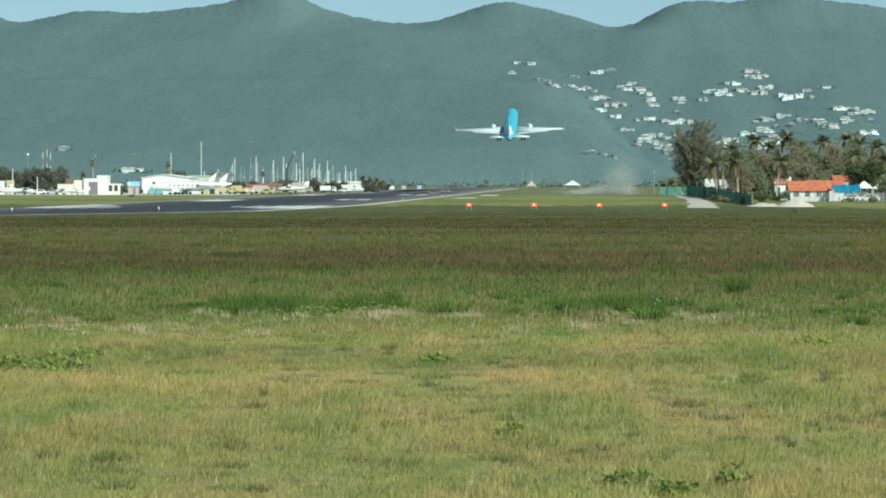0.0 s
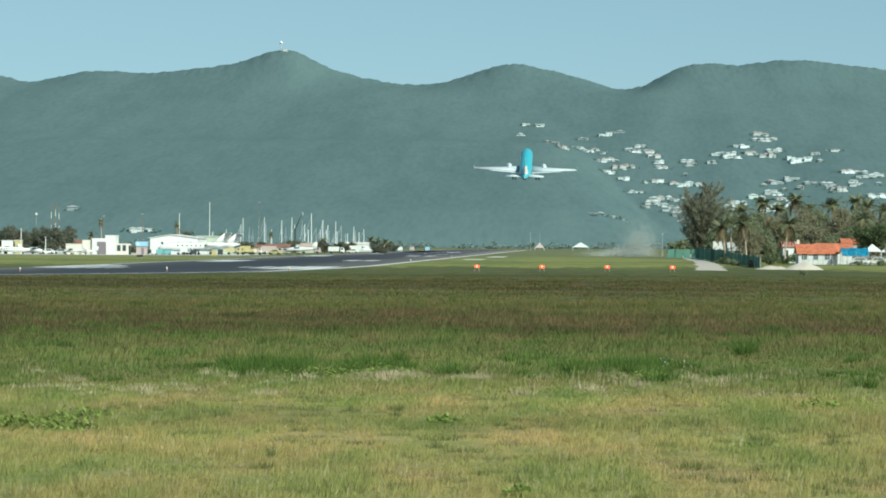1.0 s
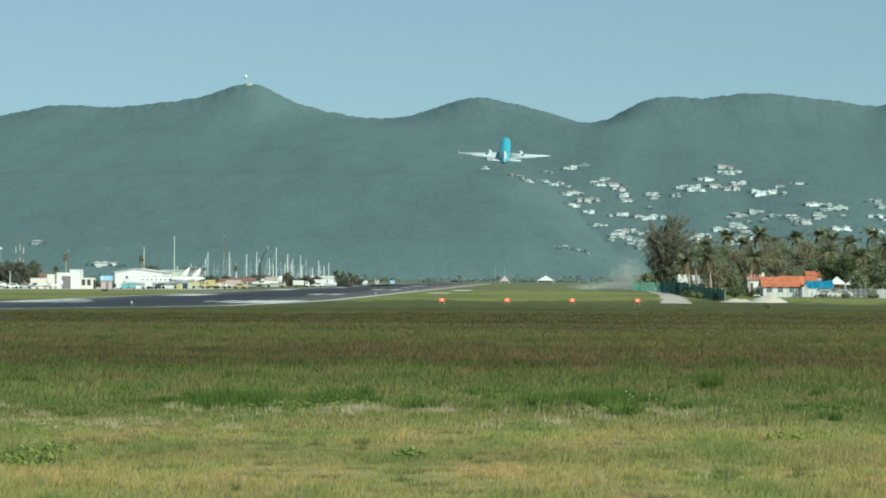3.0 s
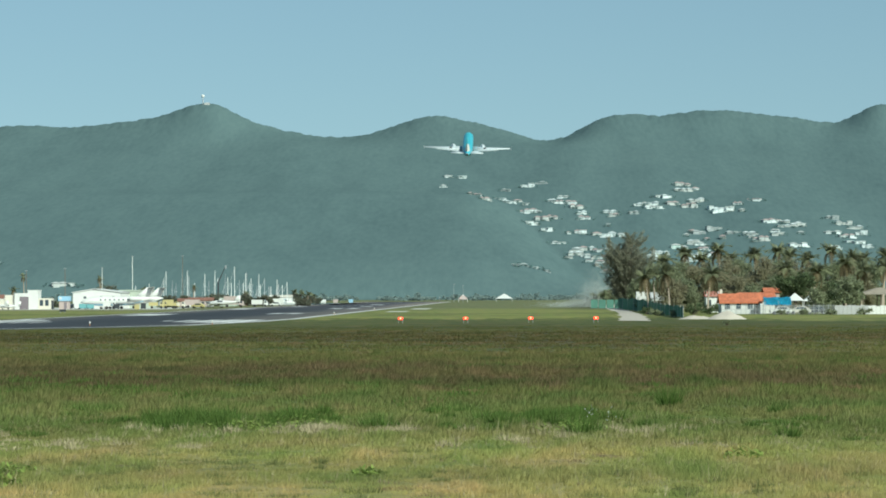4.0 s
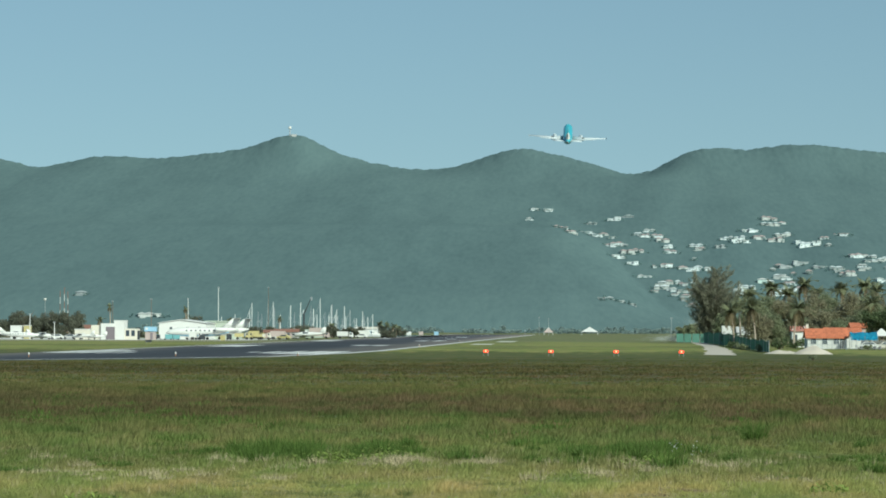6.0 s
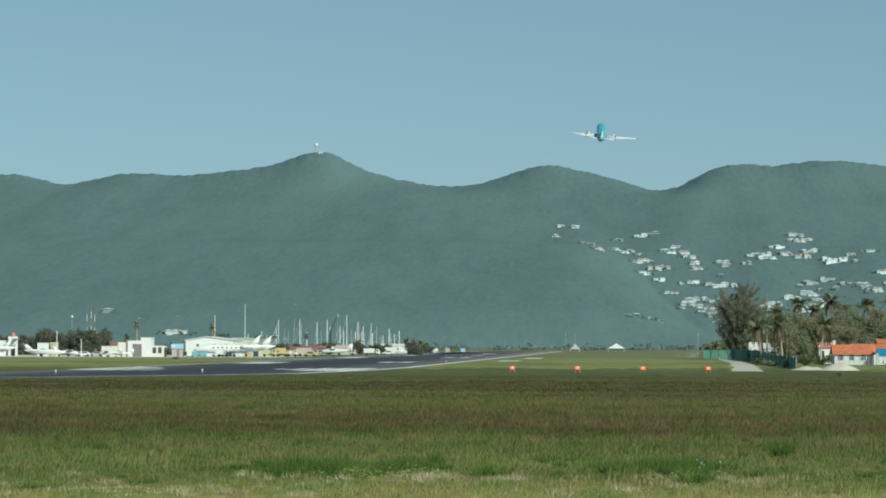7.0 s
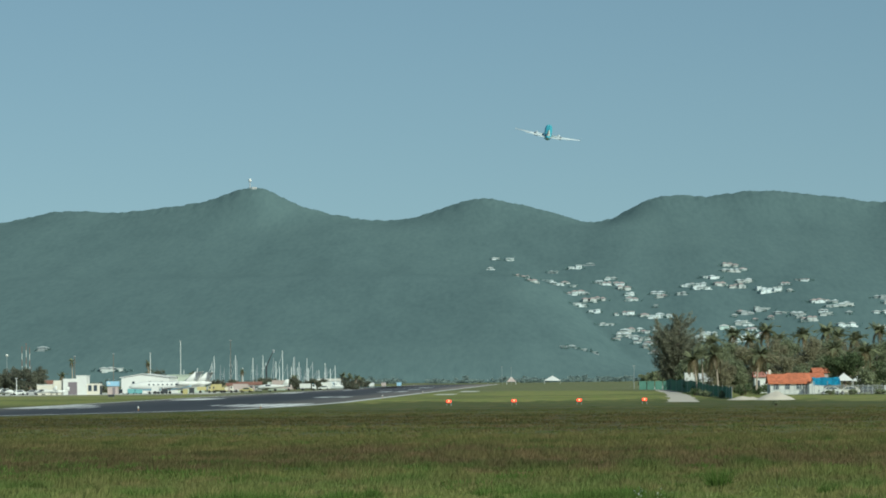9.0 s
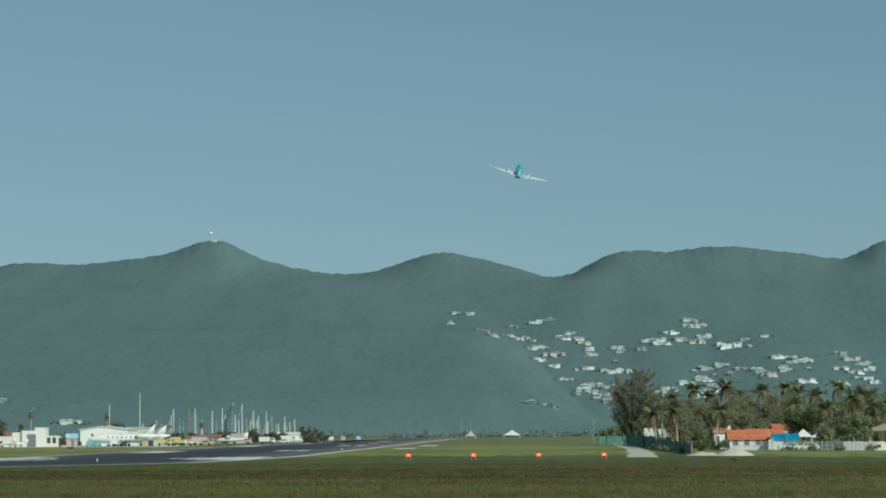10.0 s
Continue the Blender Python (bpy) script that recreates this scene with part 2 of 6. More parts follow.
def runway_material():
    m = bpy.data.materials.new("runway_asphalt")
    m.use_nodes = True
    nt = m.node_tree
    bsdf = nt.nodes["Principled BSDF"]
    bsdf.inputs["Roughness"].default_value = 0.8
    co = nt.nodes.new("ShaderNodeTexCoord").outputs["Object"]
    sep = nt.nodes.new("ShaderNodeSeparateXYZ")
    nt.links.new(co, sep.inputs[0])
    streak = noise_node(nt, co, 1.0, 5, (0.45, 0.006, 0.0))
    broad = noise_node(nt, co, 1.0, 4, (0.07, 0.008, 0.0))
    grain = noise_node(nt, co, 3.0, 4)
    # tyre rubber lies along the middle, over the touchdown zone
    off = math_node(nt, "ABSOLUTE", math_node(nt, "ADD", sep.outputs["X"], 61.0))
    off = math_node(nt, "MULTIPLY_ADD", math_node(nt, "SUBTRACT", broad, 0.5), 22.0, off)
    off = math_node(nt, "MULTIPLY_ADD", math_node(nt, "SUBTRACT", streak, 0.5), 12.0, off)
    base = ramp_node(nt, [(0.0, (0.024, 0.026, 0.032)), (0.45, (0.036, 0.038, 0.045)), (0.75, (0.105, 0.098, 0.090)), (1.0, (0.13, 0.115, 0.10))],
                     math_node(nt, "DIVIDE", off, 24.0))
    # the whole width lightens with distance, between about 720 and 1490 m
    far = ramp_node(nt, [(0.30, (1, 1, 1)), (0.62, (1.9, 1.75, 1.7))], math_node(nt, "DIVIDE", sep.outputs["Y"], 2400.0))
    gr = ramp_node(nt, [(0.3, (0.85, 0.85, 0.85)), (0.7, (1.15, 1.15, 1.15))], grain)
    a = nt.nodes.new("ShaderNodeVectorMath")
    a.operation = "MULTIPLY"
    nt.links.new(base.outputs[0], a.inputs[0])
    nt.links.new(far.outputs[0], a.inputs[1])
    b = nt.nodes.new("ShaderNodeVectorMath")
    b.operation = "MULTIPLY"
    nt.links.new(a.outputs[0], b.inputs[0])
    nt.links.new(gr.outputs[0], b.inputs[1])
    nt.links.new(b.outputs[0], bsdf.inputs["Base Color"])
    return m


def worn_paint():
    """Runway paint, scuffed by tyres."""
    m = material("worn_runway_paint", (0.70, 0.70, 0.69), 0.7, vary=0.15, scale=0.35, fine=3)
    return m


def forest_material():
    """Woods on a shallow slope: crowns are as tall as they are wide, so the pattern is drawn out along the slope."""
    m = bpy.data.materials.new("hazed_hill_forest")
    m.use_nodes = True
    nt = m.node_tree
    bsdf = nt.nodes["Principled BSDF"]
    bsdf.inputs["Roughness"].default_value = 1.0
    bsdf.inputs["Specular IOR Level"].default_value = 0.0
    co = nt.nodes.new("ShaderNodeTexCoord").outputs["Object"]
    big = noise_node(nt, co, 1.0, 4, (0.007, 0.0014, 0.0))
    mid = noise_node(nt, co, 1.0, 5, (0.045, 0.008, 0.0))
    crowns = noise_node(nt, co, 1.0, 3, (0.20, 0.036, 0.0))
    v = math_node(nt, "ADD", math_node(nt, "MULTIPLY", big, 0.34), math_node(nt, "MULTIPLY", mid, 0.30))
    v = math_node(nt, "ADD", v, math_node(nt, "MULTIPLY", crowns, 0.36))
    # woodland tones, already paled and blued by the haze in their colour
    r = ramp_node(nt, [(0.34, HAZED_FOREST[0]), (0.50, HAZED_FOREST[1]), (0.66, HAZED_FOREST[2])], v)
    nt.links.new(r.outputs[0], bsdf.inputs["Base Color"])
    canopy = math_node(nt, "ADD", noise_node(nt, co, 1.0, 4, (0.16, 0.03, 0.0)), math_node(nt, "MULTIPLY", noise_node(nt, co, 1.0, 4, (0.035, 0.007, 0.0)), 2.0))
    b = nt.nodes.new("ShaderNodeBump")
    b.inputs["Strength"].default_value, b.inputs["Distance"].default_value = 0.16, 2.5
    nt.links.new(canopy, b.inputs["Height"])
    nt.links.new(b.outputs[0], bsdf.inputs["Normal"])
    return m


# distance haze is put into these greens: blue-grey and low in contrast
HAZED_FOREST = [(0.099, 0.150, 0.156), (0.117, 0.174, 0.178), (0.135, 0.197, 0.197)]
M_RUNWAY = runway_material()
M_PAINT = worn_paint()
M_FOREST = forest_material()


# ---- building helpers ----
def box(bm, x, y, z, sx, sy, sz, rx=0, ry=0, rz=0):
    """A box of that size whose base centre is at x, y, z."""
    m = pose(x, y, z, rx, ry, rz) @ Matrix.Translation((0, 0, sz / 2)) @ Matrix.Diagonal((sx, sy, sz, 1))
    bmesh.ops.create_cube(bm, size=1, matrix=m)
    return bm


def rod(bm, p, q, r0, r1=None, sides=6):
    p, q = Vector(p), Vector(q)
    d = q - p
    m = Matrix.Translation((p + q) / 2) @ d.to_track_quat("Z", "Y").to_matrix().to_4x4()
    bmesh.ops.create_cone(bm, cap_ends=True, segments=sides, radius1=r0, radius2=r0 if r1 is None else r1, depth=d.length, matrix=m)
    return bm


def poly(bm, pts):
    return bm.faces.new([bm.verts.new(p) for p in pts])


def prism(bm, profile, y0, y1):
    """An outline in x, z drawn out from y0 to y1."""
    a = [bm.verts.new((x, y0, z)) for x, z in profile]
    b = [bm.verts.new((x, y1, z)) for x, z in profile]
    n = len(profile)
    bm.faces.new(a)
    bm.faces.new(b[::-1])
    for i in range(n):
        bm.faces.new((a[i], b[i], b[(i + 1) % n], a[(i + 1) % n]))
    return bm


def mesh_of(name, bm, mat, smooth=False):
    bmesh.ops.recalc_face_normals(bm, faces=bm.faces)
    me = bpy.data.meshes.new(name)
    bm.to_mesh(me)
    bm.free()
    me.materials.append(mat)
    if smooth:
        me.polygons.foreach_set("use_smooth", [True] * len(me.polygons))
    return me


def part(name, bm, mat, parent, label="", smooth=False):
    ob = new(name, bm if isinstance(bm, bpy.types.Mesh) else mesh_of(name, bm, mat, smooth))
    ob.parent = parent
    return tagged(ob, label)


def thing(name, label, category, x=0, y=0, z=0, rz=0, group="", kind=""):
    ob = new(name)
    ob.empty_display_size = 0.5
    ob.matrix_basis = pose(x, y, z, 0, 0, rz)
    return tagged(ob, label, category, group, kind)


def solid(name, bm, mat, label, category="", kind="", smooth=False):
    return tagged(new(name, mesh_of(name, bm, mat, smooth)), label, category, "", kind)


def raw_mesh(name, verts, faces_per, mat):
    """A mesh of loose polygons of faces_per corners each, from an (n, faces_per, 3) array."""
    v = np.asarray(verts, dtype=np.float32).reshape(-1, 3)
    n = len(v) // faces_per
    me = bpy.data.meshes.new(name)
    me.vertices.add(len(v))
    me.vertices.foreach_set("co", v.ravel())
    me.loops.add(len(v))
    me.loops.foreach_set("vertex_index", np.arange(len(v), dtype=np.int32))
    me.polygons.add(n)
    me.polygons.foreach_set("loop_start", np.arange(0, n * faces_per, faces_per, dtype=np.int32))
    me.update(calc_edges=True)
    me.materials.append(mat)
    return me


rng = np.random.default_rng(7)


# ---- ground, runway, hills ----
def ground():
    bm = bmesh.new()
    xs = [-5000, -2500, -1200, -600, -300, -100, 0, 100, 300, 600, 1200, 2500, 5000]
    ys = [-400, -100, 0, 100, 200, 400, 700, 1100, 1700, 2600, 3600, 4950]
    grid = [[bm.verts.new((x, y, 0)) for x in xs] for y in ys]
    for j in range(len(ys) - 1):
        for i in range(len(xs) - 1):
            bm.faces.new((grid[j][i], grid[j][i + 1], grid[j + 1][i + 1], grid[j + 1][i]))
    solid("ground", bm, M_GROUND, "flat grassy airfield with dry and green strips", "ground", "structure")


def strip(bm, x0, x1, y0, y1, z):
    poly(bm, [(x0, y0, z), (x1, y0, z), (x1, y1, z), (x0, y1, z)])


def runway():
    bm = bmesh.new()
    outline = [(-35.2, 1960), (-35.2, 580), (-37, 520), (-42, 458), (-50, 430), (-66, 398), (-95, 372), (-140, 360), (-140, 425), (-97, 440), (-84, 475), (-83, 560), (-83, 1960)]
    a = [bm.verts.new((x, y, 0.02)) for x, y in outline]
    b = [bm.verts.new((x, y, -0.3)) for x, y in outline]
    bm.faces.new(a)
    for i in range(len(a)):
        bm.faces.new((a[i], b[i], b[(i + 1) % len(a)], a[(i + 1) % len(a)]))
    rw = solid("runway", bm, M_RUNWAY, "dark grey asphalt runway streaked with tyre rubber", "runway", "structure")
    edge = [(-36.2, 1950), (-36.2, 580), (-38.2, 520), (-43, 462), (-51, 437), (-66.5, 403.5), (-95, 378), (-138, 366)]
    bm = bmesh.new()
    for (x0, y0), (x1, y1) in zip(edge, edge[1:]):
        n = Vector((y1 - y0, x0 - x1, 0)).normalized() * 0.7
        poly(bm, [(x0 + n.x, y0 + n.y, 0.026), (x1 + n.x, y1 + n.y, 0.026), (x1 - n.x, y1 - n.y, 0.026), (x0 - n.x, y0 - n.y, 0.026)])
    part("edge_line", bm, M_PAINT, rw, "worn white painted edge line")
    bm = bmesh.new()
    strip(bm, -82.0, -81.1, 560, 1950, 0.026)
    part("edge_line", bm, M_PAINT, rw, "worn white painted edge line")
    # the inner bars are worn away by tyres
    for x, y0, y1, w in ((-81.0, 515, 585, 1.1), (-78.2, 510, 580, 1.0), (-75.4, 508, 570, 0.8), (-72.4, 506, 548, 0.5), (-69.6, 505, 530, 0.4),
                         (-53.0, 532, 548, 0.5), (-50.0, 520, 555, 0.8), (-46.9, 508, 560, 1.1), (-43.8, 504, 562, 1.3), (-40.8, 502, 562, 1.3)):
        bm = bmesh.new()
        strip(bm, x - w, x + w, y0, y1, 0.026)
        part("threshold_bar", bm, M_PAINT, rw)
    for x0, x1, y0, y1 in ((-77.5, -70.6, 690, 745), (-52.2, -49.2, 735, 765), (-48.2, -45.4, 735, 765), (-80.5, -74.5, 975, 1030),
                           (-53.0, -49.8, 1000, 1040), (-48.2, -45.6, 1000, 1050), (-75.0, -71.0, 1180, 1210), (-52.5, -48.5, 1180, 1210), (-57.0, -52.0, 1370, 1420)):
        bm = bmesh.new()
        strip(bm, x0, x1, y0, y1, 0.026)
        part("touchdown_mark", bm, M_PAINT, rw)
    for y in range(1150, 1900, 50):
        bm = bmesh.new()
        strip(bm, -59.8, -59.2, y, y + 30, 0.026)
        part("centre_dash", bm, M_PAINT, rw)
    # taxiway and apron beyond the runway, and paved pads beside it
    bm = bmesh.new()
    box(bm, -210, 1075, -0.3, 220, 150, 0.315)
    solid("apron", bm, M_CONCRETE, "pale concrete parking apron for small aircraft", "pavement", "structure")
    bm = bmesh.new()
    box(bm, -150, 952, -0.3, 130, 26, 0.315)
    solid("service_road", bm, M_TRACK, "dusty tan service road before the apron", "road", "structure")
    for x, y, sx, sy in ((-27.5, 826, 4.6, 34), (-26.2, 985, 4.6, 60)):
        bm = bmesh.new()
        box(bm, x, y, -0.1, sx, sy, 0.13)
        solid("concrete_pad", bm, M_CONCRETE, "white concrete pad in the grass beside the runway", "pavement", "structure")
    bm = bmesh.new()
    a = [(15.6, 524), (19.6, 516), (23.6, 660), (27.0, 830), (28.5, 1040), (33, 1150), (40, 1330), (27.5, 1330), (27.0, 1150), (25.2, 1010), (22.3, 800), (18.7, 628)]
    pts = []
    for (x0, y0), (x1, y1) in zip(a, a[1:] + a[:1]):
        n = max(2, int(math.hypot((x1 - x0) * 6, y1 - y0) / 14))
        for k in range(n):
            f = k / n
            pts.append((x0 + (x1 - x0) * f + 0.9 * noise.noise((y0 + (y1 - y0) * f, x0, 4.5)), y0 + (y1 - y0) * f))
    bm.faces.new([bm.verts.new((x, y, 0.02)) for x, y in pts])
    solid("dirt_track", bm, M_SAND, "pale sandy track through the grass beside the fence", "track", "structure")
    for x, y, s in ((-72.0, 439.8, 1), (-55.8, 457.8, 1), (-41, 470, 1), (-36.6, 700, 1), (-36.6, 900, 1)):
        t = thing("edge_light", "small white runway edge light on a stub post", "light", x + 0.8, y - 1, 0, 0, "runway edge lights")
        bm = rod(bmesh.new(), (0, 0, -0.05), (0, 0, 0.35), 0.06, 0.05, 8)
        part("post", bm, M_ORANGE, t)
        bm = rod(bmesh.new(), (0, 0, 0.35), (0, 0, 0.6), 0.11, 0.07, 8)
        part("lens", bm, M_WHITE, t)


# ridge humps: place along the ridge, half width, height, all in metres
HUMPS = [(-740, 30, 9), (-690, 60, -17), (-610, 40, 10), (-560, 45, -7), (-505, 40, 2), (-455, 35, 2), (-410, 30, 9), (-372, 26, 19), (-340, 30, 5), (-290, 45, -2), (-230, 45, -12), (-160, 50, -9), (-100, 40, 16), (-60, 40, -5), (0, 45, 1), (45, 40, -24), (90, 30, 6), (125, 32, 8), (180, 45, 2), (240, 45, 13), (300, 40, 3), (350, 28, 4), (395, 30, -8), (440, 30, 23)]
BASE_CREST = 212.5


def crest(x):
    z = BASE_CREST
    for c, w, hgt in HUMPS:
        z += hgt * math.exp(-0.5 * ((x - c) / w) ** 2)
    return z


def smooth(a, b, v):
    t = min(max((v - a) / (b - a), 0.0), 1.0)
    return t * t * (3 - 2 * t)


def mountain(x, y):
    """Height of the far ridge."""
    xr = x * 4300 / max(y, 1)
    t = min(max((y - 3000) / 1300, 0.0), 1.0)
    rise = t ** 0.9 if y <= 4300 else 1 - 0.5 * ((y - 4300) / 500)
    mid = math.sin(math.pi * min(t, 1))
    gully = (2.5 * math.sin(xr / 60 + (y - 3600) / 700 + 3.0 * noise.noise((x / 260, y / 900, 0))) + 6 * noise.noise((x / 150, y / 1100, 3)) + 4 * noise.noise((x / 60, y / 600, 5))) * mid
    top = 208 + (crest(xr) - 208) * smooth(0.80, 1.0, t)
    return max(top * rise + gully, -2.0)


def spur(x, y):
    """Height of the nearer hill, whose flank falls to the town."""
    u = x / y * 1000
    top = 97.0 / (1 + math.exp((u - 13.6) / 7.2))
    t = min(max((y - 2700) / 780, 0.0), 1.0)
    rise = t ** 0.8 if y <= 3480 else 1 - smooth(3480, 3950, y) * 0.8 * smooth(-14, 4, u)
    return top * rise + 4 * noise.noise((x / 90, y / 700, 9)) * math.sin(math.pi * t) * (top / 97) - (3 if top < 4 else 0)


def terrain(x, y):
    a, b = mountain(x, y), spur(x, y)
    k = 1 + 16 * (1 - smooth(-16, 6, x / y * 1000))
    return max(a, b) + k * math.log1p(math.exp(-abs(a - b) / k)) * min(1, max(a, b, 0) / 30)


def hills():
    nx, ny = 640, 230
    xs, ys = np.linspace(-1010, 660, nx), np.linspace(2680, 4600, ny)
    verts, faces = [], []
    for y in ys:
        k = y / 4600
        for x in xs * k:
            z = terrain(x, y)
            crowns = noise.noise((x / 9, y / 47, 1)) + 0.8 * noise.noise((x / 4.1, y / 29, 2)) + 0.5 * noise.noise(((x + y) / 13, y / 60, 8))
            z += (0.06 + 1.2 * smooth(4200, 4300, y)) * crowns * min(1, max(z, 0) / 30)
            verts.append((x, y, z))
    for j in range(ny - 1):
        for i in range(nx - 1):
            a = j * nx + i
            faces.append((a, a + 1, a + nx + 1, a + nx))
    me = bpy.data.meshes.new("hills")
    me.from_pydata(verts, [], faces)
    me.polygons.foreach_set("use_smooth", [True] * len(me.polygons))
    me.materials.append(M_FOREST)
    tagged(new("hills", me), "long wooded tropical ridge with a lower spur before it", "hill", "", "structure")


ground()
runway()
hills()


# ---- the airliner ----
def loft(bm, rings):
    """Skin over rings of points."""
    vs = [[bm.verts.new(p) for p in r] for r in rings]
    n = len(vs[0])
    for a, b in zip(vs, vs[1:]):
        for i in range(n):
            bm.faces.new((a[i], a[(i + 1) % n], b[(i + 1) % n], b[i]))
    bm.faces.new(vs[0])
    bm.faces.new(vs[-1][::-1])
    return bm


def tube_rings(stations, sides=20):
    """stations: y, centre z, radius."""
    return [[(r * math.cos(2 * math.pi * i / sides), y, z + r * math.sin(2 * math.pi * i / sides)) for i in range(sides)] for y, z, r in stations]


def foil(bm, sections):
    """A wing or fin skin; sections: leading edge point, chord, thickness, up axis."""
    rings = []
    for (x, y, z), chord, thick, up in sections:
        ring = []
        for t, s in ((0, 0), (-0.08, 0.6), (-0.3, 1.0), (-0.65, 0.7), (-1.0, 0.05), (-0.65, -0.5), (-0.3, -0.8), (-0.08, -0.5)):
            o = thick * s / 2
            ring.append((x + up[0] * o, y + t * chord, z + up[2] * o))
        rings.append(ring)
    return loft(bm, rings)


def airliner():
    a = thing("airliner", "twin-engined airliner with teal fuselage and tail, pale wings, climbing away", "aeroplane")
    # y = 0 at the fin's root, nose towards +y
    body = [(-4.6, 1.15, 0.30), (-3.2, 1.0, 0.75), (-0.5, 0.62, 1.30), (3, 0.22, 1.80), (6.5, 0.0, 1.975), (24, 0, 1.975), (27.5, -0.05, 1.85), (29.8, -0.2, 1.45), (31.4, -0.4, 0.85), (32.2, -0.5, 0.2)]
    part("fuselage", loft(bmesh.new(), tube_rings(body)), M_TEAL, a, "teal fuselage", True)
    cone = part("tail_cone", loft(bmesh.new(), tube_rings([(-5.3, 1.22, 0.42), (-4.5, 1.15, 0.50)], 16)), M_ENGINE, a, "dark metal tail cone", True)
    part("exhaust", loft(bmesh.new(), tube_rings([(-5.75, 1.22, 0.2), (-5.25, 1.22, 0.34)], 12)), M_DARK, cone, "dark exhaust opening", True)
    fin = part("fin", foil(bmesh.new(), [((0, 4.2, 1.5), 7.0, 0.75, (1, 0, 0)), ((0, -1.2, 7.6), 2.6, 0.35, (1, 0, 0)), ((0, -1.9, 7.8), 1.6, 0.1, (1, 0, 0))]), M_TEAL, a, "teal fin", True)
    bm = bmesh.new()
    foil(bm, [((0, 0.6, 1.75), 3.4, 2.1, (1, 0, 0)), ((0, 0.0, 3.2), 3.0, 1.7, (1, 0, 0)), ((0, -1.0, 4.6), 2.4, 1.0, (1, 0, 0))])
    part("emblem", bm, M_WHITE, fin, "white emblem on the fin")
    for s in (-1, 1):
        w = part("wing", foil(bmesh.new(), [((s * 1.5, 19.0, -1.65), 7.2, 0.95, (0, 0, 1)), ((s * 6.2, 16.2, -1.3), 4.4, 0.55, (0, 0, 1)), ((s * 16.95, 10.6, 0.1), 1.5, 0.2, (0, 0, 1))]), M_WING, a, "pale grey wing", True)
        part("wingtip_fence", foil(bmesh.new(), [((s * 16.95, 11.2, -0.85), 1.2, 0.08, (1, 0, 0)), ((s * 16.95, 11.0, -0.1), 2.0, 0.12, (1, 0, 0)), ((s * 17.05, 10.1, 1.0), 0.9, 0.08, (1, 0, 0))]), M_WHITE, w)
        # flaps lowered for the climb
        part("flap", foil(bmesh.new(), [((s * 2.0, 12.4, -1.80), 1.5, 0.2, (0, 0, 1)), ((s * 12.0, 11.0, -0.75), 0.9, 0.12, (0, 0, 1))]), M_WING, w)
        for k in (4.0, 7.5, 10.6):
            part("flap_fairing", loft(bmesh.new(), tube_rings([(10.2, -1.95 + 0.08 * k, 0.06), (11.6, -1.95 + 0.08 * k, 0.2), (13.8, -1.8 + 0.08 * k, 0.08)], 8)), M_WING, w).location.x = s * k
        part("tailplane", foil(bmesh.new(), [((s * 0.6, 2.4, 0.75), 4.1, 0.42, (0, 0, 1)), ((s * 6.22, -1.3, 1.15), 1.7, 0.16, (0, 0, 1))]), M_WING, a, "pale grey tailplane", True)
        e = part("engine", loft(bmesh.new(), tube_rings([(15.6, -2.15, 0.65), (16.3, -2.1, 0.85), (18.2, -2.05, 1.0), (19.8, -2.0, 0.98), (20.3, -2.0, 0.85)], 18)), M_WING, a, "white engine nacelle", True)
        e.location.x = s * 5.75
        part("core_exhaust", loft(bmesh.new(), tube_rings([(14.2, -2.25, 0.18), (14.9, -2.25, 0.42), (15.65, -2.25, 0.55)], 14)), M_METAL, e, "grey metal exhaust cone", True)
        bm = bmesh.new()
        box(bm, s * 5.75, 17.0, -1.5, 0.35, 4.2, 0.75)
        part("pylon", bm, M_WING, a)
    gear = []
    for x, y in ((-3.8, 13.6), (3.8, 13.6), (0, 26.3)):
        g = part("landing_gear", rod(bmesh.new(), (0, 0, 0.2), (0, 0, -2.9 if x else -2.2), 0.16, 0.12, 8), M_METAL, a, "landing gear leg with tyres")
        g.location = (x, y, -1.3)
        for o in (-0.45, 0.45):
            r, zz = (0.58, -2.9) if x else (0.38, -2.2)
            part("tyre", rod(bmesh.new(), (o - 0.2, 0, zz), (o + 0.2, 0, zz), r, r, 14), M_RUBBER, g)
        gear.append((g, x, y))
    return a, gear


AIRLINER, GEAR = airliner()


M_DUST = material("dust_grains", (0.42, 0.45, 0.43), 1.0, vary=0.2)
DUST = []


def dust():
    """Grains that the engines blew off the runway's end, in clouds that drift on the wind."""
    g = np.random.default_rng(12)
    for k, (u, size, high, count) in enumerate(((82, 6.0, 1.5, 26000), (96, 5.0, 3.8, 20000), (60, 9.0, 0.9, 20000), (104, 4.8, 5.6, 14000))):
        p = g.normal(size=(count, 3)) * np.array([size * 0.5, 3.0, high * 0.55]) + np.array([0, 0, high * 0.8])
        p[:, 2] = np.abs(p[:, 2]) + 0.1
        a, b = g.normal(size=(2, count, 3)) * 0.029
        ob = new("dust_cloud", raw_mesh("dust_cloud", np.stack([p - a, p - b, p + a, p + b], 1), 4, M_DUST))
        ob.location = (u / 6270 * 1040, 1040, 0)
        DUST.append((tagged(ob, "pale blown dust drifting over the runway's end", "dust", "", "stuff"), u / 6270 * 1040))


dust()


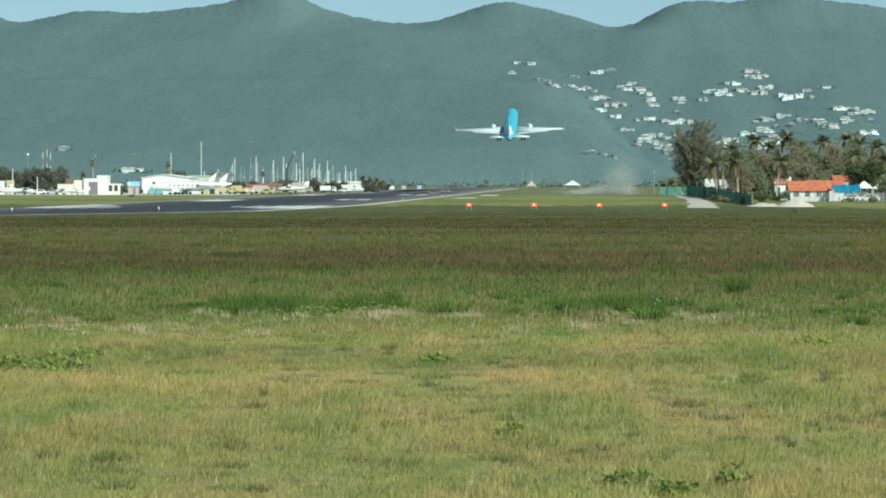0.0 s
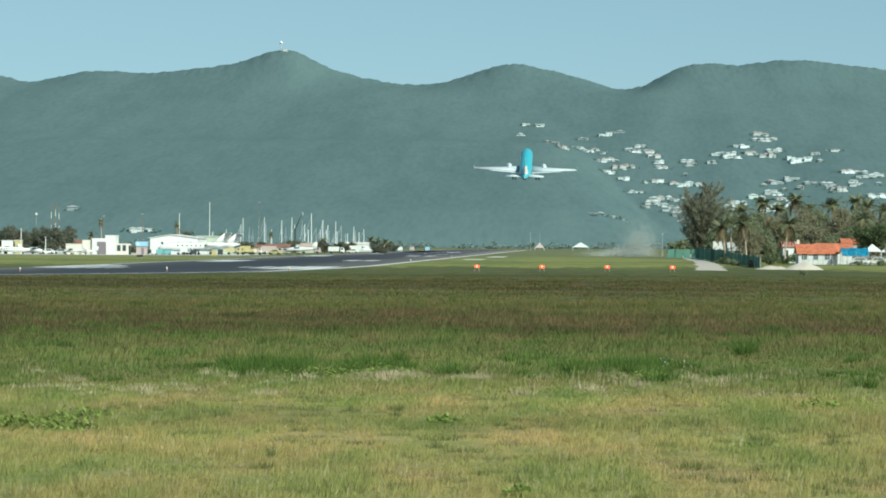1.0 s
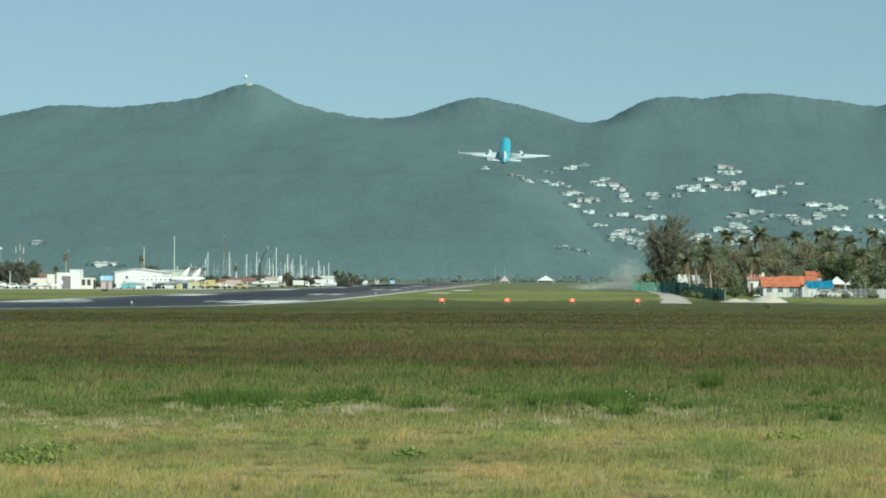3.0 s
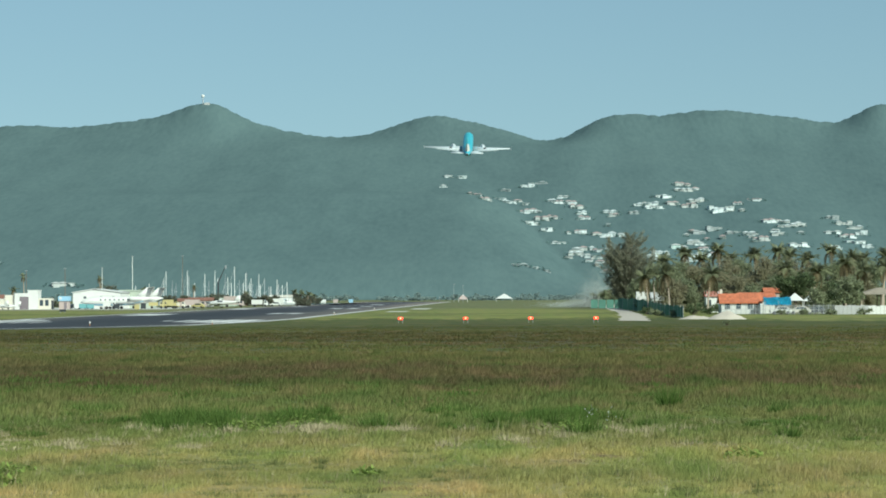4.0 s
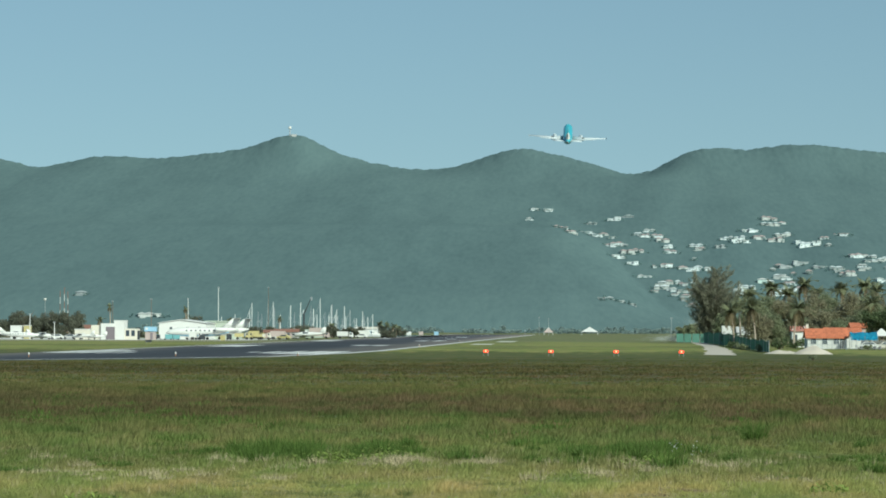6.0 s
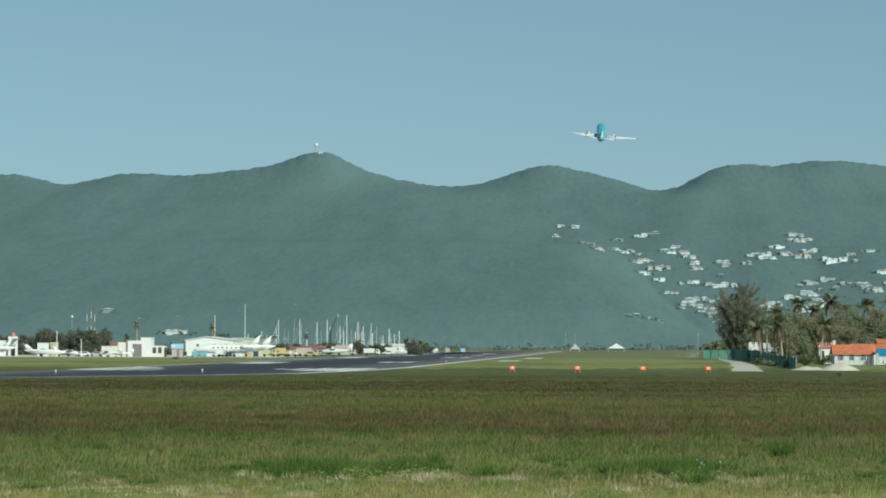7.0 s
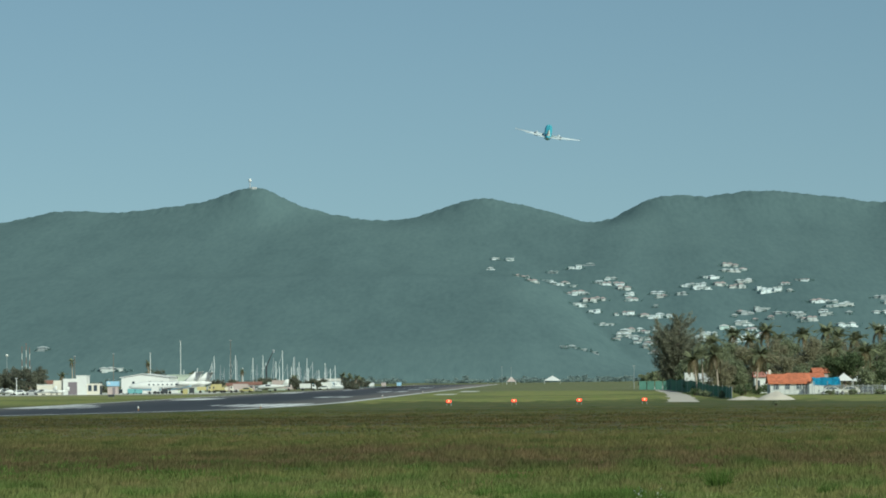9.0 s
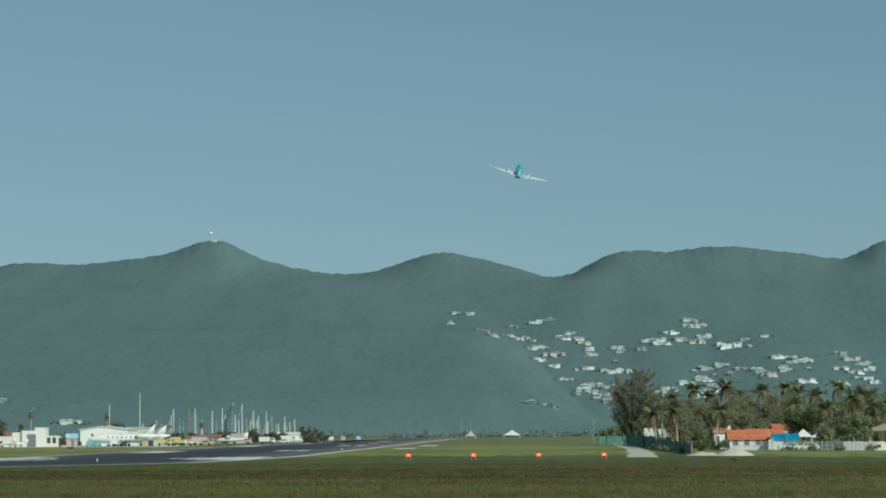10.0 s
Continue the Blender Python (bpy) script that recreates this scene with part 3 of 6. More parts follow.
def motions():
    for ob, x in DUST:
        walk(ob, [(t, pose(x - 6.0 + 3.4 * t, 1037 + 2 * t, 0)) for t in (0, 2.5, 5, 7.5, 10)])
    # seconds, place of the fin's root, then nose up, bank to the right, turn to the right, in degrees
    rows = [(0, -23.1, 1100, 17.2, 17.2, -0.8, 0.5), (0.5, -23.1, 1130, 21.0, 17.8, 0.3, 0.5), (1, -22.1, 1160, 25.3, 17.9, 1.2, 0.5),
            (1.5, -21.4, 1192, 29.7, 18.0, 1.5, 0.5), (2, -20.8, 1226, 34.6, 17.9, 1.8, 0.5), (2.5, -20.2, 1260, 40.0, 17.7, 2, 0.5),
            (3.15, -19.4, 1307, 47.5, 17.3, 1.9, 0.5), (3.8, -18.8, 1355, 55.5, 17.0, 1.7, 0.4), (4.0, -18.5, 1370, 58.2, 16.9, 1.6, 0.4), (4.5, -17.0, 1410, 64.3, 16.7, 1.5, 0.3),
            (5.2, -15.5, 1466, 74.3, 16.4, 1.8, 0.2), (5.75, -15.0, 1513, 81.3, 16.3, 2.4, 0.1), (6.3, -14.3, 1561, 87.8, 16.2, 3.2, 0.1),
            (7, -12.5, 1624, 97.7, 16.0, 6.3, 0.1), (7.5, -11.7, 1670, 104.9, 15.8, 9.2, 0.2), (8, -10.6, 1718, 111.8, 15.5, 10.2, 0.5),
            (8.5, -9.0, 1766, 118.9, 15.3, 11, 1), (9, -7.1, 1816, 126.1, 15.2, 11.6, 1.6), (9.5, -4.6, 1868, 133.6, 15.0, 13.6, 2.4),
            (10, -2.4, 1920, 141.9, 15.0, 16, 3.2)]
    walk(AIRLINER, [(t, pose(x, y, z, 0, 0, -turn) @ pose(0, 0, 0, up, 0, 0) @ pose(0, 0, 0, 0, bank, 0)) for t, x, y, z, up, bank, turn in rows])
    for g, x, y in GEAR:
        fold = [(0, 0), (0.9, 0), (1.5, 0.4), (2.0, 0.8), (2.4, 1), (10, 1)]
        walk(g, [(t, pose(x, y, -1.3 + 0.15 * k, 80 * k if not x else 0, (84 if x < 0 else -84) * k if x else 0, 0)) for t, k in fold])


# ---- plants ----
def leaf_cloud(centres, radii, count, size, stretch=(1, 1, 0.8), droop=0.0):
    """Loose leaf quads scattered in clumps."""
    c = centres[rng.integers(0, len(centres), count)]
    i = rng.normal(size=(count, 3))
    i /= np.linalg.norm(i, axis=1)[:, None]
    r = radii[rng.integers(0, len(radii), count)][:, None] * rng.random((count, 1)) ** 0.45
    p = c + i * r * np.array(stretch)
    a = rng.normal(size=(count, 3))
    a[:, 2] -= droop
    a /= np.linalg.norm(a, axis=1)[:, None]
    b = np.cross(a, rng.normal(size=(count, 3)))
    b /= np.linalg.norm(b, axis=1)[:, None] + 1e-6
    s = (size * rng.uniform(0.6, 1.4, count))[:, None]
    return p, a * s, b * s


def quads(p, a, b):
    return np.stack([p - a, p - b * 0.6, p + a, p + b * 0.6], axis=1)


def limb_set(bm, base, height, spread, count, r, start=0.35):
    tips = []
    for k in range(count):
        t = start + (1 - start) * k / count
        ang = k * 2.4 + rng.random()
        p = Vector((base[0], base[1], base[2] + height * t * 0.8))
        q = p + Vector((math.cos(ang) * spread * (1.1 - t * 0.5), math.sin(ang) * spread * (1.1 - t * 0.5), height * 0.22))
        rod(bm, p, q, r * (1 - t * 0.7), r * 0.2, 5)
        tips.append(q)
    return tips


def broad_tree(x, y, h, w, leaf, label, n=4200, low=0.12, trunk_r=0.28, size=0.24):
    t = thing("tree", label, "tree", x, y, 0, rng.uniform(0, 360))
    bm = bmesh.new()
    rod(bm, (0, 0, -0.2), (0.2, 0.1, h * 0.55), trunk_r, trunk_r * 0.55, 8)
    limb_set(bm, (0, 0, 0), h, w * 0.38, 8, trunk_r * 0.6)
    part("trunk", bm, M_BARK, t, "grey-brown trunk with limbs")
    k = 34
    ang, rad = rng.uniform(0, 6.28, k), w / 2 * np.sqrt(rng.random(k)) * 0.85
    z = h * (low + 0.1 + (0.9 - low - 0.1) * rng.random(k) * (1 - 0.35 * (rad / (w / 2)) ** 2))
    c = np.stack([rad * np.cos(ang), rad * np.sin(ang), z], 1)
    p, a, b = leaf_cloud(c, rng.uniform(0.11, 0.20, 12) * (w + h) / 2, n, size)
    p[:, 2] = np.maximum(p[:, 2], 0.2)
    part("crown", raw_mesh("crown", quads(p, a, b), 4, leaf), None, t, "crown of many small leaves")
    return t


def casuarina(x, y, h, w):
    t = thing("casuarina_tree", "tall feathery brown-green casuarina behind the fence", "tree", x, y)
    bm = bmesh.new()
    pts, dirs = [], []
    for s in range(7):
        ang, lean = s * 0.9 + 0.3, w * (0.10 + 0.055 * s)
        top = Vector((math.cos(ang) * lean, math.sin(ang) * lean, h * (1.0 - 0.06 * s)))
        rod(bm, (math.cos(ang) * 0.3, math.sin(ang) * 0.3, -0.2), top * 0.55, 0.22, 0.14, 6)
        rod(bm, top * 0.55, top * 0.97, 0.14, 0.03, 5)
        for k in range(34):
            f = 0.04 + 0.93 * k / 34
            a2 = rng.uniform(0, 6.28)
            reach = w * 0.40 * (0.35 + 0.75 * math.sin(math.pi * (0.12 + 0.74 * f))) * (1.12 - 0.55 * f) * rng.uniform(0.5, 1.2)
            p = top * f
            q = p + Vector((math.cos(a2) * reach, math.sin(a2) * reach, reach * rng.uniform(0.5, 1.3)))
            rod(bm, p, q, 0.035, 0.012, 4)
            for m in range(92):
                g = rng.uniform(0.15, 1.08)
                pts.append(p.lerp(q, g) + Vector(rng.normal(size=3) * 0.26))
                dirs.append((q - p).normalized() + Vector(rng.normal(size=3) * 0.5))
    part("trunk", bm, M_BARK, t, "several slender stems")
    p, d = np.array(pts), np.array(dirs)
    d /= np.linalg.norm(d, axis=1)[:, None]
    side = np.cross(d, rng.normal(size=d.shape))
    side /= np.linalg.norm(side, axis=1)[:, None]
    L = rng.uniform(0.4, 1.1, (len(p), 1))
    part("crown", raw_mesh("crown", np.stack([p - side * 0.08, p + side * 0.08, p + d * L + side * 0.02, p + d * L - side * 0.02], 1), 4, M_NEEDLE), None, t, "feathery drooping needles")


def frond_mesh(name, mat, length, sag):
    v = []
    prev = None
    n = 13
    for k in range(n + 1):
        f = k / n
        c = np.array([0.0, length * (f - 0.18 * f * f), length * (0.42 * f - sag * f * f)])
        if prev is not None:
            wd = length * 0.26 * math.sin(math.pi * (0.12 + 0.86 * f)) ** 0.8
            for s in (-1, 1):
                tip = c + np.array([s * wd, 0.22 * length * 0.5, -wd * 0.55])
                v.append([prev, c, tip, tip - (c - prev) * 0.35])
            v.append([prev + (-0.03, 0, 0), prev + (0.03, 0, 0), c + (0.03, 0, 0), c + (-0.03, 0, 0)])
        prev = c
    return raw_mesh(name, np.array(v), 4, mat)


FRONDS = [frond_mesh("frond", M_FROND, 3.3, s) for s in (0.35, 0.75, 1.15)]
DRY_FROND = frond_mesh("dry_frond", M_FROND_DRY, 2.8, 1.55)


def palm(x, y, h, lean=0.8, count=20, size=1.0, dry=4):
    t = thing("coconut_palm", "coconut palm with a slim grey trunk and arching fronds", "palm tree", x, y, 0, 0, "coconut palms")
    a0 = rng.uniform(0, 6.28)
    bm = bmesh.new()
    prev = Vector((0, 0, -0.2))
    for k in range(1, 7):
        f = k / 6
        q = Vector((math.cos(a0) * lean * f * f, math.sin(a0) * lean * f * f, h * f))
        rod(bm, prev, q, 0.22 - 0.09 * (f - 1 / 6), 0.22 - 0.09 * f, 7)
        prev = q
    part("trunk", bm, M_PALM_BARK, t)
    for k in range(count + dry):
        old = k >= count
        ob = part("dry_frond" if old else "frond", DRY_FROND if old else FRONDS[k % 3], None, t, "dry brown hanging frond" if old else "")
        ob.matrix_basis = Matrix.Translation(prev) @ pose(0, 0, 0, rng.uniform(-10, 66) if not old else -20, 0, k * 137.5 + rng.uniform(-20, 20)) @ Matrix.Scale(size * rng.uniform(0.85, 1.1), 4)
    return t


def shrub(x, y, h, w, leaf, label, n=500, size=0.16):
    t = thing("shrub", label, "shrub", x, y)
    bm = bmesh.new()
    for k in range(6):
        rod(bm, (0, 0, -0.1), (math.cos(k) * w * 0.25, math.sin(k) * w * 0.25, h * 0.7), 0.05, 0.02, 5)
    part("stem", bm, M_BARK, t)
    k = 10
    c = np.stack([rng.uniform(-0.35, 0.35, k) * w, rng.uniform(-0.35, 0.35, k) * w, rng.uniform(0.25, 0.75, k) * h], 1)
    p, a, b = leaf_cloud(c, np.array([0.22 * w, 0.3 * h]), n, size)
    p[:, 2] = np.maximum(p[:, 2], 0.05)
    part("crown", raw_mesh("crown", quads(p, a, b), 4, leaf), None, t)


# ---- approach-slope lights ----
def slope_lights():
    proto = thing("slope_light_unit", "squat approach-slope light box on legs, glowing red", "runway light", 0, 0, 0, 0, "approach-slope lights")
    bm = box(bmesh.new(), 0, 0, 0.40, 0.72, 1.1, 0.44)
    bmesh.ops.bevel(bm, geom=bm.edges[:], offset=0.04, segments=2, affect="EDGES")
    part("housing", bm, M_DOOR, proto, "dark painted metal housing")
    for x in (-0.3, 0.3):
        for y in (-0.4, 0.4):
            part("leg", rod(bmesh.new(), (x, y, -0.1), (x, y, 0.45), 0.03, 0.03, 6), M_METAL, proto)
    for x in (-0.16, 0.16):
        part("lens", rod(bmesh.new(), (x, -0.55, 0.64), (x, -0.62, 0.64), 0.20, 0.18, 14), M_RED_LAMP, proto, "glowing red lens")
    part("lens_core", rod(bmesh.new(), (0.0, -0.62, 0.66), (0.0, -0.64, 0.66), 0.14, 0.11, 14), M_RED_CORE, proto, "bright middle of the red light")
    for k in range(4):
        m = pose(-15.9 + 9.0 * k, 490, 0)
        if k == 0:
            proto.matrix_basis = m
        else:
            copy_thing(proto, m)


# ---- the houses beside the track ----
def gable_roof(t, name, x0, x1, y0, y1, z0, z1, mat, over=0.35, tiles=0, label=""):
    """Ridge along x; courses of tiles on the slope that faces the field."""
    ym = (y0 + y1) / 2
    bm = bmesh.new()
    th = 0.14
    for ya, s in ((y0 - over, 1), (y1 + over, -1)):
        a = [(x0 - over, ya, z0 - 0.12), (x1 + over, ya, z0 - 0.12), (x1 + over, ym, z1), (x0 - over, ym, z1)]
        vs = [bm.verts.new(p) for p in a] + [bm.verts.new((p[0], p[1], p[2] - th)) for p in a]
        for f in ((0, 1, 2, 3), (7, 6, 5, 4), (0, 4, 5, 1), (1, 5, 6, 2), (2, 6, 7, 3), (3, 7, 4, 0)):
            bm.faces.new([vs[i] for i in f])
    roof = part(name, bm, mat, t, label)
    if tiles:
        slope = math.hypot(ym - y0 + over, z1 - z0 + 0.12)
        ang = math.degrees(math.atan2(z1 - z0 + 0.12, ym - y0 + over))
        me = mesh_of("tile", box(bmesh.new(), 0, 0, 0, 0.46, slope / tiles * 1.12, 0.06), mat)
        cols = int((x1 - x0 + 2 * over) / 0.5)
        for j in range(tiles):
            for i in range(cols):
                f = (j + 0.5) / tiles
                ob = part("tile", me, None, roof)
                ob.matrix_basis = pose(x0 - over + 0.25 + 0.5 * i, (y0 - over) * (1 - f) + ym * f, (z0 - 0.12) * (1 - f) + z1 * f + 0.015 + 0.012 * ((i + j) % 2), ang, 0, 0)
    return roof


def window_part(t, x, y, z, w, h, frame_mat=None):
    win = part("window", box(bmesh.new(), x, y, z, w + 0.16, 0.1, h + 0.16), frame_mat or M_WHITE, t)
    part("pane", box(bmesh.new(), x, y - 0.045, z + 0.08, w, 0.05, h), M_GLASS, win, "dark window glass")
    return win


def walls_of(t, x0, x1, y0, y1, h, mat, gable=0.0):
    bm = bmesh.new()
    ym = (y0 + y1) / 2
    box(bm, (x0 + x1) / 2, ym, -0.1, x1 - x0, y1 - y0, h + 0.1)
    if gable:
        for xa, xb in ((x0, x0 + 0.2), (x1 - 0.2, x1)):
            a = [bm.verts.new(p) for p in ((xa, y0, h), (xa, y1, h), (xa, ym, gable))]
            b = [bm.verts.new(p) for p in ((xb, y0, h), (xb, y1, h), (xb, ym, gable))]
            bm.faces.new(a)
            bm.faces.new(b)
            for i in range(3):
                bm.faces.new((a[i], a[(i + 1) % 3], b[(i + 1) % 3], b[i]))
    return part("wall", bm, mat, t)


def beach_houses():
    h = thing("house", "low white house with an orange tiled gable roof", "house", 0, 0)
    walls_of(h, 40.0, 47.6, 690, 699, 2.3, M_WHITE, 3.9)
    gable_roof(h, "roof", 40.0, 47.6, 690, 699, 2.3, 3.9, M_TILE, 0.4, 9, "orange clay tiles")
    for x in (41.2, 43.4, 45.6):
        window_part(h, x, 690, 0.9, 1.0, 1.1)
    part("door", box(bmesh.new(), 46.8, 689.95, 0, 0.9, 0.1, 2.0), M_DARK, h, "dark door")
    bm = box(bmesh.new(), 40.3, 696, 3.3, 0.5, 0.5, 1.5)
    part("chimney", bm, M_CREAM, h)
    h = thing("house", "white house wing with an orange tiled roof", "house", 0, 0)
    walls_of(h, 44.6, 51.4, 704, 714, 2.9, M_WHITE, 4.1)
    gable_roof(h, "roof", 44.6, 51.4, 704, 714, 2.9, 4.1, M_TILE, 0.4, 7, "orange clay tiles")
    window_part(h, 50.5, 704, 1.6, 1.1, 1.1)
    h = thing("house", "taller rear house under an orange tiled roof", "house", 0, 0)
    walls_of(h, 51.0, 53.8, 724, 732, 4.4, M_PINK, 5.1)
    gable_roof(h, "roof", 51.0, 53.8, 724, 732, 4.4, 5.1, M_TILE, 0.4, 6, "orange clay tiles")
    # blue tarpaulin shelter
    s = thing("tarpaulin_shelter", "open shelter under a bright blue tarpaulin", "shelter", 0, 0)
    bm = bmesh.new()
    ys = (683, 686, 689.5)
    zs = (1.75, 2.7, 3.25)
    g = []
    for j in range(3):
        g.append([bm.verts.new((47.9 + 0.75 * i + 0.1 * j, ys[j], zs[j] + 0.10 * math.sin(i * 1.9 + j))) for i in range(8)])
    for j in range(2):
        for i in range(7):
            bm.faces.new((g[j][i], g[j][i + 1], g[j + 1][i + 1], g[j + 1][i]))
    bmesh.ops.solidify(bm, geom=bm.faces[:], thickness=0.04)
    part("tarpaulin", bm, M_BLUE, s, "sagging bright blue tarpaulin")
    for x in (48.1, 50.6, 53.1):
        for y in (683.3, 689.3):
            part("post", rod(bmesh.new(), (x, y, -0.1), (x, y, 2.5 if y < 685 else 3.2), 0.06, 0.06, 6), M_METAL, s)
    for x, y, w, z in ((54.6, 694, 3.6, 3.7), (58.4, 700, 3.6, 3.6)):
        s = thing("white_canopy", "white peaked canopy on thin posts", "canopy", x, y)
        bm = bmesh.new()
        bmesh.ops.create_cone(bm, segments=4, radius1=w * 0.72, radius2=0.05, depth=1.5, matrix=pose(0, 0, z - 0.4, 0, 0, 45), cap_ends=True)
        part("cover", bm, M_WHITE, s)
        for a in (-1, 1):
            for b in (-1, 1):
                part("post", rod(bmesh.new(), (a * w * 0.47, b * w * 0.47, -0.1), (a * w * 0.47, b * w * 0.47, z - 1.1), 0.05, 0.05, 6), M_WHITE, s)
    h = thing("cottage", "small white cottage with a faded red roof among trees", "house", 0, 0)
    walls_of(h, 40.2, 42.9, 748, 754, 3.6, M_WHITE, 4.5)
    gable_roof(h, "roof", 40.2, 42.9, 748, 754, 3.6, 4.5, M_REDROOF)
    window_part(h, 40.9, 748, 1.4, 0.7, 1.2)
    h = thing("cottage", "low white cottage with a grey roof behind the green fence", "house", 0, 0)
    walls_of(h, 30.4, 33.4, 790, 797, 3.2, M_WHITE, 4.3)
    gable_roof(h, "roof", 30.4, 33.4, 790, 797, 3.2, 4.3, M_GREY)
    part("awning", box(bmesh.new(), 32.2, 789.4, 2.4, 3.4, 1.2, 0.12, -8), M_WHITE, h)
    h = thing("lorry", "white box lorry parked behind the green fence", "truck", 29.9, 845)
    part("cargo_box", box(bmesh.new(), 0, 0, 1.1, 2.4, 5.0, 3.4), M_WHITE, h)
    part("cab", box(bmesh.new(), 0, 3.4, 0.7, 2.1, 1.6, 1.9), M_WHITE, h)
    for x in (-0.95, 0.95):
        for y in (-1.6, 3.2):
            part("wheel", rod(bmesh.new(), (x - 0.14, y, 0.45), (x + 0.14, y, 0.45), 0.46, 0.46, 12), M_RUBBER, h)
    # pavilion and wall at the far side
    p = thing("beach_pavilion", "open beach pavilion with a shallow thatched roof", "pavilion", 70.6, 690)
    bm = bmesh.new()
    bmesh.ops.create_cone(bm, segments=4, radius1=6.2, radius2=0.6, depth=1.3, matrix=pose(0, 0, 4.4, 0, 0, 45), cap_ends=True)
    part("roof", bm, M_THATCH, p, "grey thatch")
    for x in (-3.4, 0, 3.4):
        for y in (-3.4, 3.4):
            part("post", rod(bmesh.new(), (x, y, -0.1), (x, y, 3.9), 0.12, 0.1, 7), M_BARK, p)
    for x0, x1, y, hh, mat, lab in ((60.0, 66.4, 668, 1.7, M_GREY, "low grey board fence beside the beach houses"), (66.6, 80.0, 672, 1.6, M_WHITE, "low whitewashed garden wall")):
        f = thing("garden_wall" if mat is M_WHITE else "board_fence", lab, "wall" if mat is M_WHITE else "fence")
        n = int((x1 - x0) / 0.8)
        for i in range(n):
            part("panel", box(bmesh.new(), x0 + 0.8 * i + 0.4, y, -0.1, 0.76, 0.14, hh + 0.1 + 0.08 * math.sin(i * 2.3)), mat, f)
    f = thing("wire_fence", "grey wire fence with slim posts before the houses", "fence")
    for i in range(24):
        x = 39.0 + 0.92 * i
        part("post", rod(bmesh.new(), (x, 672, -0.1), (x, 672, 1.9), 0.045, 0.04, 6), M_METAL, f)
    wire = mesh_of("wire", box(bmesh.new(), 0, 0, 0.1, 0.03, 0.02, 1.65), M_METAL)
    for i in range(23 * 7):
        part("wire", wire, None, f).location = (39.06 + 0.1314 * i, 672, 0)
    for z in (0.2, 0.9, 1.7):
        part("rail", box(bmesh.new(), 49.6, 672, z, 21.2, 0.025, 0.04), M_METAL, f)
    # green screened fence along the track
    f = thing("screened_fence", "tall fence hung with dark green windscreen mesh", "fence")
    ys = [578, 592, 606, 622, 636, 652, 670, 690, 712, 736, 762, 790, 820, 852, 886, 922, 960]
    for i, y in enumerate(ys):
        x = 27.3 + 0.9 * smooth(590, 760, y) + 0.4 * math.sin(i * 0.7)
        part("post", rod(bmesh.new(), (x, y, -0.1), (x, y, 2.05 + 0.95 * smooth(570, 860, y)), 0.06, 0.05, 6), M_METAL, f)
        if i + 1 < len(ys):
            y2 = ys[i + 1]
            x2 = 27.3 + 0.9 * smooth(590, 760, y2) + 0.4 * math.sin((i + 1) * 0.7)
            bm = bmesh.new()
            n = 5
            for k in range(n):
                a, b = k / n, (k + 1) / n
                s0, s1 = 0.12 * math.sin(3 * a * 3.14), 0.12 * math.sin(3 * b * 3.14)
                top = 1.85 + 0.95 * smooth(570, 860, y) + 0.14 * math.sin(i * 3 + k)
                vs = [bm.verts.new(q) for q in ((x + (x2 - x) * a + s0, y + (y2 - y) * a, 0.05), (x + (x2 - x) * b + s1, y + (y2 - y) * b, 0.05), (x + (x2 - x) * b + s1, y + (y2 - y) * b, top), (x + (x2 - x) * a + s0, y + (y2 - y) * a, top))]
                bm.faces.new(vs)
            bmesh.ops.solidify(bm, geom=bm.faces[:], thickness=0.03)
            part("mesh_panel", bm, M_FENCE, f, "dark green mesh")
    f = thing("screened_fence", "distant green screened fence across the end of the track", "fence")
    for i in range(4, 9):
        part("mesh_panel", box(bmesh.new(), 13.2 + 2.0 * i + 1, 1030 - 8 * i, 0.0, 1.96, 0.06, 2.4), M_FENCE, f, "dark green mesh")
    # spoil heaps
    for x, y, w, hh, seed in ((32.4, 545, 5.0, 1.35, 3), (27.8, 552, 4.2, 0.6, 8), (29.6, 556, 2.6, 0.45, 12)):
        bm = bmesh.new()
        n, g = 15, []
        for j in range(n):
            row = []
            for i in range(n):
                px, py = (i / (n - 1) - 0.5) * w * 1.3, (j / (n - 1) - 0.5) * w
                r = math.hypot(px / (w * 0.6), py / (w * 0.45))
                z = hh * max(0, 1 - r) ** 0.75 * (1 + 0.35 * noise.noise((px * 0.9, py * 0.9, seed))) + 0.12 * max(0, 1 - r) * noise.noise((px * 3, py * 3, seed)) - (0.05 if r >= 1 else 0)
                row.append(bm.verts.new((x + px, y + py, z)))
            g.append(row)
        for j in range(n - 1):
            for i in range(n - 1):
                bm.faces.new((g[j][i], g[j][i + 1], g[j + 1][i + 1], g[j + 1][i]))
        solid("sand_heap", bm, M_SAND, "heap of pale sand and rubble on the grass", "heap", smooth=True)


